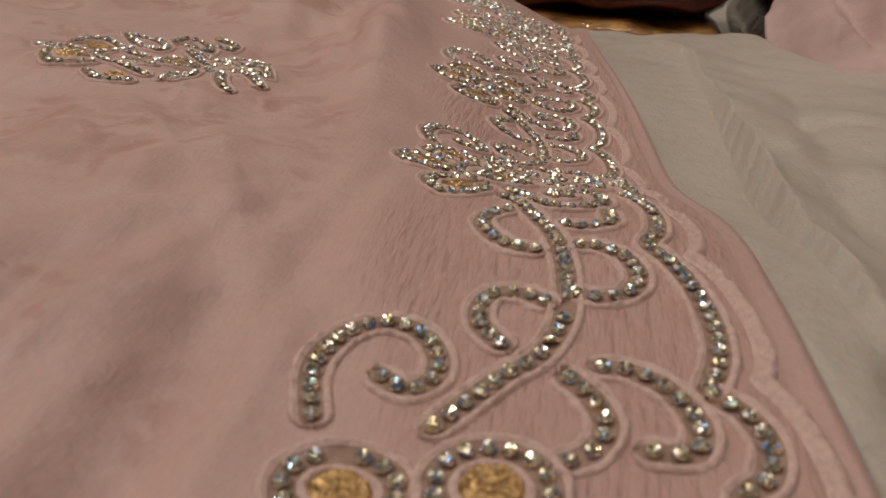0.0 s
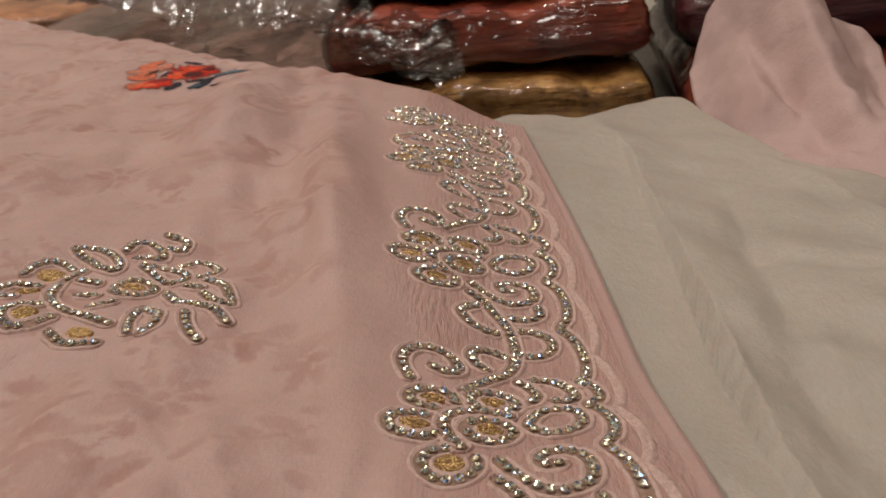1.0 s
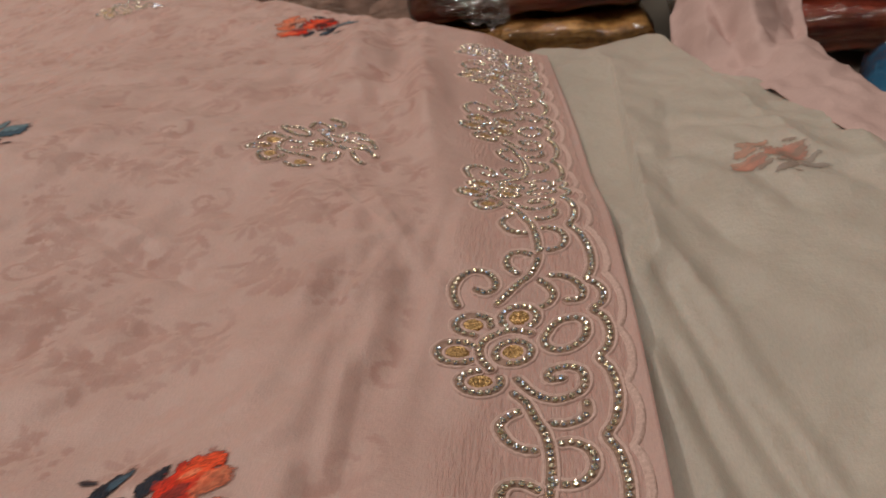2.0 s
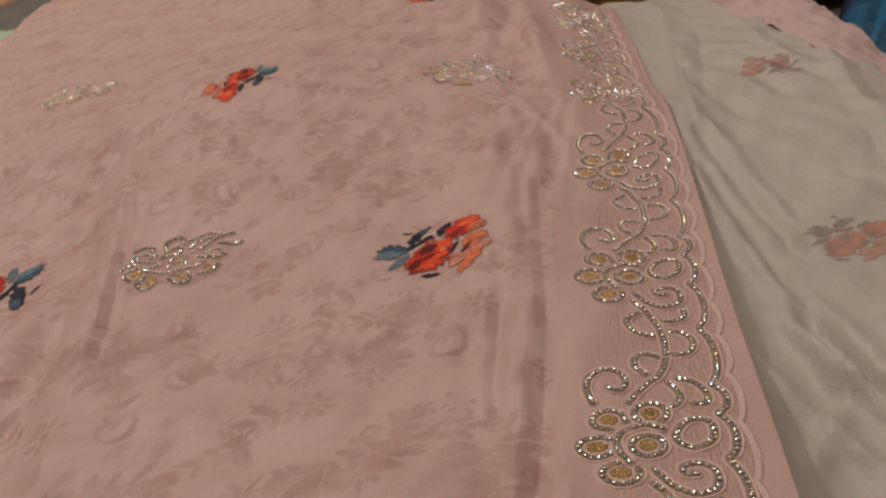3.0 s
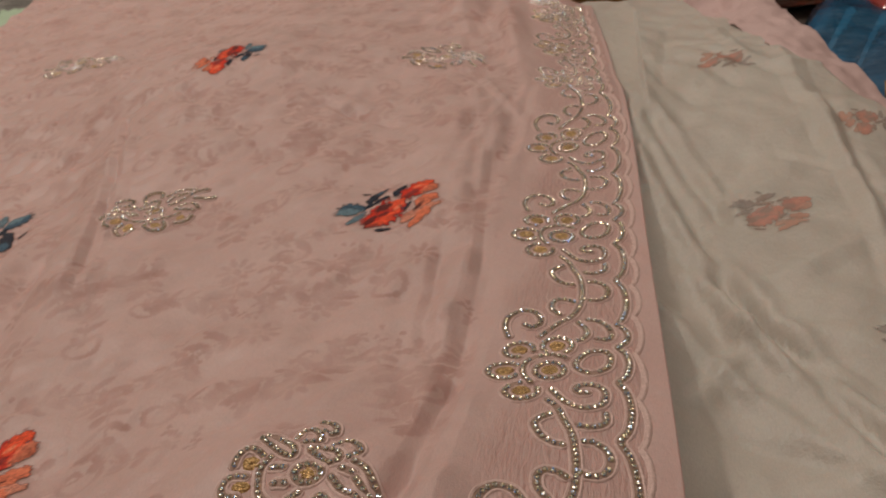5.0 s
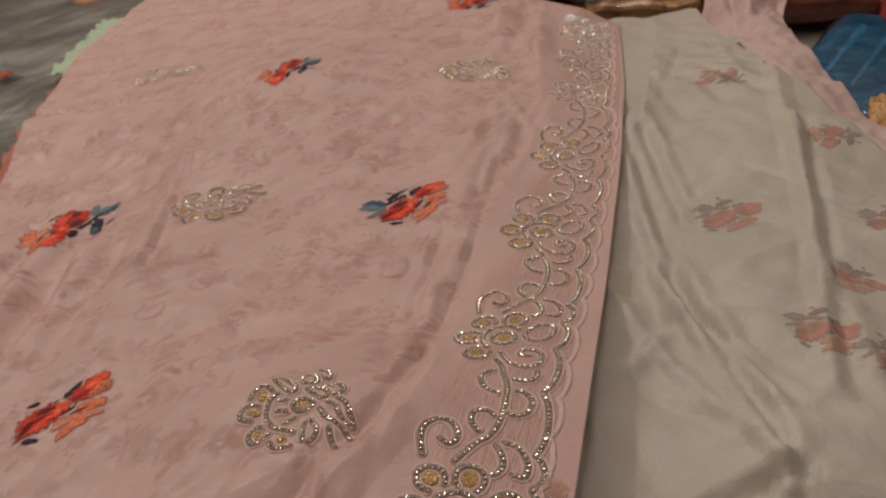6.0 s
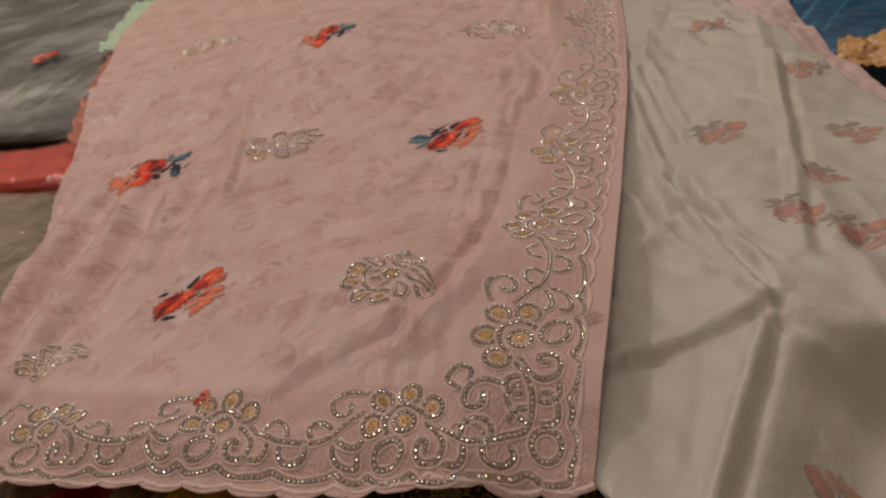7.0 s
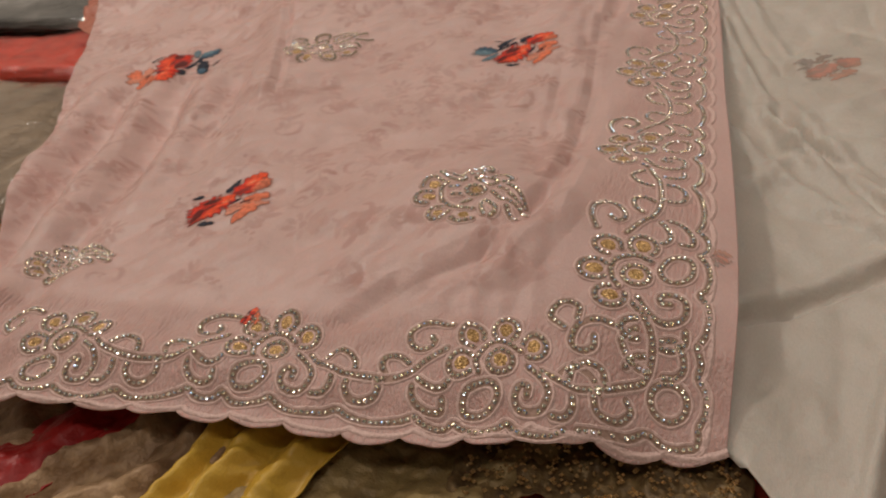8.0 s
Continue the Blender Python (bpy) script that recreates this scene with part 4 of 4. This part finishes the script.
PILE = [
    ((0.235, 0.30, 0.052), (-0.010, 0.965, -0.060), 3, GOLD_SILK, "old gold brocade saree folded in a clear sleeve"),
    ((0.235, 0.30, 0.050), (-0.008, 1.000, -0.012), 3, RUST_SILK, "rust red saree folded in a clear sleeve"),
    ((0.235, 0.30, 0.050), (-0.004, 1.045, 0.036), 3, STRIPE_SILK, "dark saree with red slanting figures in a clear sleeve"),
    ((0.235, 0.30, 0.050), (0.0, 1.09, 0.085), 3, GREEN_SILK, "bottle green brocade saree in a clear sleeve"),
    ((0.40, 0.30, 0.050), (0.345, 0.955, -0.060), -4, RUST_SILK, "rust saree folded in a clear sleeve"),
    ((0.40, 0.30, 0.050), (0.345, 0.985, -0.012), -4, WINE_SILK, "wine red saree folded in a clear sleeve"),
    ((0.40, 0.30, 0.050), (0.345, 1.025, 0.036), -4, GREEN_SILK, "dark green saree in a clear sleeve"),
    ((0.40, 0.30, 0.050), (0.345, 1.07, 0.085), -4, GREEN_SILK, "dark green and gold saree in a clear sleeve"),
    ((0.40, 0.22, 0.045), (0.52, 0.73, -0.055), -12, RED_SILK, "red saree folded in a clear sleeve"),
]
for k, (size, at, turn, mat, label) in enumerate(PILE):
    tagged(slab("wrapped_saree", size, at, turn, mat, label, "saree", seed=k), group="wrapped sarees behind the cloth")
blue = slab("blue_saree", (0.42, 0.34, 0.050), (0.412, 0.52, -0.066), -22, BLUE_SILK, "peacock blue silk saree in a clear sleeve", "saree", 0.008, seed=31)


def trim_patch(name, cx, cy, z, rx, ry, material, parent, label, seed):
    """A crumpled band of brocade on a packet."""
    def up(x, y):
        return z + 0.010 * hill(x, y, cx, cy, rx * 0.6, ry * 0.6) + 0.004 * ripple(x, y, 0.03, seed) + 0.002 * ripple(x, y, 0.012, seed + 1)
    ob, _, _ = sheet(name, [(cx - rx, cy - ry), (cx - rx * 0.8, cy + ry)], [(cx + rx, cy - ry * 0.8), (cx + rx * 0.9, cy + ry)], 40, 50, up, material)
    return tagged(ob, label, "cloth")


trim_patch("gold_brocade_band", 0.315, 0.40, -0.036, 0.065, 0.040, GOLD_SILK, None, "crumpled gold brocade band on the blue saree", 51)
slab("copper_saree", (0.80, 0.6, 0.05), (-0.86, 1.52, -0.055), 8, COPPER_SILK, "copper brown brocade saree spread flat behind", "saree", 0.01, seed=12)
slab("rose_brown_saree", (0.50, 0.50, 0.045), (-0.26, 1.22, -0.062), -8, ROSE_SILK, "rose brown saree folded under a loose clear sleeve", "saree", 0.01, seed=13)


def sleeve_lie(x, y):
    z = 0.010 + 0.035 * hill(x, y, -0.17, 1.0, 0.05, 0.14, 20) + 0.045 * hill(x, y, -0.30, 1.12, 0.04, 0.2, 35) - 0.03 * ease((0.92 - y - 0.25 * x) / 0.1)
    return z + 0.009 * ripple(x, y, 0.09, 61) + 0.005 * np.abs(ripple(x, y, 0.04, 62)) + 0.002 * ripple(x, y, 0.018, 63)


sleeve, _, _ = sheet("clear_plastic_sleeve", [(-0.47, 1.10), (-0.45, 1.50)], [(-0.02, 0.755), (-0.07, 1.30)], 110, 150, sleeve_lie, PLASTIC, thick=0)
sheet("sealed_edge", [(-0.040, 0.765), (-0.085, 1.30)], [(-0.016, 0.755), (-0.062, 1.30)], 60, 5, lambda x, y: sleeve_lie(x, y) + 0.002, PLASTIC, sleeve, 0)
tagged(sleeve, "crumpled clear plastic sleeve with bright wrinkles", "plastic bag")


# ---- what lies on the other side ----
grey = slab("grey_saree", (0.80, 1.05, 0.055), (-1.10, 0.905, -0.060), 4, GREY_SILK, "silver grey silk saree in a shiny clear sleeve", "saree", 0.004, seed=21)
rose = rose_print(-0.965, 0.715, 200, 0.85, lambda x, y: -0.0272 + 0 * x, DYE, grey, 0.0018, label="printed red rose on grey silk")
rose.matrix_parent_inverse = grey.matrix_basis.inverted()
slab("red_saree", (0.50, 0.12, 0.05), (-0.86, 0.305, -0.072), 4, ORANGE_SILK, "red saree edge in a clear sleeve", "saree", 0.006, seed=22)
slab("tan_saree", (0.50, 0.26, 0.05), (-0.76, 0.12, -0.075), -4, TAN_SILK, "tan silk saree lying folded", "saree", 0.01, seed=23)
slab("copper_saree", (0.30, 0.22, 0.045), (-0.66, -0.09, -0.075), -16, COPPER_SILK, "copper brocade saree lying folded", "saree", 0.01, seed=24)


def side_lie(x, y):
    return -0.026 + 0.003 * ripple(x, y, 0.05, 71) + 0.002 * ripple(x, y, 0.018, 72)


salmon, _, _ = sheet("salmon_cloth", [(-0.668, 0.33), (-0.728, 0.45), (-0.832, 0.70), (-0.925, 1.0)], [(-0.56, 0.25), (-0.64, 0.45), (-0.74, 0.70), (-0.80, 1.0)], 90, 24, side_lie, SALMON_SILK)
tagged(salmon, "salmon silk cloth peeping out along the edge", "cloth")
mint, _, _ = sheet("mint_cloth", [(-0.835, 0.66), (-0.93, 0.95)], [(-0.70, 0.66), (-0.78, 0.98)], 40, 20, lambda x, y: side_lie(x, y) + 0.010, MINT)
tagged(mint, "mint green cotton cloth peeping out along the edge", "cloth")


# ---- cloths of the pile under the near hem ----
def pile_cloth(name, near_left, near_right, far_right, far_left, z, waves, material, label, seed, lift=0.006):
    """One layer of the pile: a cloth in soft folds that run with its length."""
    dx, dy = far_left[0] - near_left[0], far_left[1] - near_left[1]
    long = math.hypot(dx, dy)

    def up(x, y):
        off = ((x - near_left[0]) * dy - (y - near_left[1]) * dx) / long
        return z + lift * np.sin(math.tau * off / waves + 1.5 * ripple(x, y, 0.12, seed)) + 0.35 * lift * ripple(x, y, 0.03, seed + 1) + 0.0008 * ripple(x, y, 0.01, seed + 2)
    ob, _, _ = sheet(name, [near_left, far_left], [near_right, far_right], 110, 90, up, material)
    return tagged(ob, label, "cloth", "cloths of the pile under the hem")


pile_cloth("brown_cloth", (-0.62, -0.46), (-0.30, -0.46), (-0.16, -0.12), (-0.52, -0.12), -0.048, 0.05, BEIGE_LACE, "brownish beige net cloth in folds", 81)
pile_cloth("crimson_cloth", (-0.43, -0.42), (-0.375, -0.42), (-0.20, -0.15), (-0.25, -0.14), -0.038, 0.05, CRIMSON, "crimson silk fold under the hem", 84, 0.004)
pile_cloth("beige_lace", (-0.38, -0.42), (-0.265, -0.42), (-0.13, -0.15), (-0.215, -0.15), -0.041, 0.028, BEIGE_LACE, "beige lace with tarnished gold flecks in folds", 87)
pile_cloth("mustard_cloth", (-0.275, -0.40), (-0.205, -0.40), (-0.09, -0.15), (-0.165, -0.15), -0.030, 0.022, YELLOW, "mustard yellow silk in folds", 90, 0.005)
pile_cloth("olive_net", (-0.235, -0.33), (-0.075, -0.264), (0.06, -0.18), (-0.10, -0.15), -0.040, 0.06, OLIVE_NET, "olive net cloth flecked with gold", 93, 0.004)
pile_cloth("vermilion_cloth", (-0.20, -0.40), (0.10, -0.36), (0.16, -0.16), (-0.08, -0.17), -0.050, 0.10, VERMILION, "vermilion red silk lying under the olive net", 96, 0.003)
pile_cloth("teal_cloth", (-0.20, -0.46), (0.16, -0.44), (0.16, -0.272), (-0.12, -0.285), -0.046, 0.06, TEAL, "grey teal silk with a dull sheen", 99, 0.003)


def lace_edge():
    """Antique lace whose scalloped edge shows under the corner."""
    n, m = 120, 26
    t = np.linspace(0, 1, n)
    x = -0.075 + 0.140 * t
    near = -0.243 - 0.016 * np.abs(np.sin(math.pi * (x + 0.030) / 0.062)) ** 0.8 + 0.0 * t
    y = near[:, None] * (1 - np.linspace(0, 1, m)) + -0.17 * np.linspace(0, 1, m)
    xx = np.repeat(x[:, None], m, 1)
    z = -0.038 + 0.0022 * ripple(xx, y, 0.02, 101) + 0.0012 * ripple(xx, y, 0.008, 102)
    ob = mesh_object("olive_lace", np.stack([xx, y, z], -1).reshape(-1, 3), grid_faces(n, m)[:, ::-1], OLIVE_LACE)
    mod = ob.modifiers.new("thickness", "SOLIDIFY")
    mod.thickness, mod.offset = 0.001, -1
    tagged(ob, "antique olive lace with gold beads along its scalloped edge", "lace")
    v, f, k = [], [], 0
    for _ in range(420):
        bx = random.uniform(-0.07, 0.058)
        by = random.uniform(-0.243, -0.20) - 0.012 * abs(math.sin(math.pi * (bx + 0.030) / 0.062))
        r = random.uniform(0.0007, 0.0017)
        c = np.array((bx, by, -0.0350))
        v += [c + r * np.array(q) for q in ((1, 0, 0), (0, 1, 0), (-1, 0, 0), (0, -1, 0), (0, 0, 1), (0, 0, -1))]
        f += [(k + a, k + (a + 1) % 4, k + 4) for a in range(4)] + [(k + (a + 1) % 4, k + a, k + 5) for a in range(4)]
        k += 6
    tagged(mesh_object("bead_work", v, f, GOLD, ob, "small gold beads", False), kind="stuff")


lace_edge()


# ---- the mattress underneath and the plain room round it ----
def box(name, lo, hi, material, kind="structure", label="", category=""):
    bm = bmesh.new()
    bmesh.ops.create_cube(bm, size=1, matrix=Matrix.LocRotScale([(a + b) / 2 for a, b in zip(lo, hi)], None, [b - a for a, b in zip(lo, hi)]))
    ob = part(name, bm, material, smooth=False)
    return tagged(ob, label, category, kind=kind)


box("floor", (ROOM_X[0], ROOM_Y[0], GROUND - 0.2), (ROOM_X[1], ROOM_Y[1], GROUND), MATTRESS, label="off-white mattress covering the shop floor", category="floor")
box("ceiling", (ROOM_X[0], ROOM_Y[0], ROOM_TOP), (ROOM_X[1], ROOM_Y[1], ROOM_TOP + 0.1), WALL)
box("wall_west", (ROOM_X[0] - 0.1, ROOM_Y[0], GROUND - 0.2), (ROOM_X[0], ROOM_Y[1], ROOM_TOP + 0.1), WALL)
box("wall_east", (ROOM_X[1], ROOM_Y[0], GROUND - 0.2), (ROOM_X[1] + 0.1, ROOM_Y[1], ROOM_TOP + 0.1), WALL)
box("wall_south", (ROOM_X[0] - 0.1, ROOM_Y[0] - 0.1, GROUND - 0.2), (ROOM_X[1] + 0.1, ROOM_Y[0], ROOM_TOP + 0.1), WALL)
box("wall_north", (ROOM_X[0] - 0.1, ROOM_Y[1], GROUND - 0.2), (ROOM_X[1] + 0.1, ROOM_Y[1] + 0.1, ROOM_TOP + 0.1), WALL)
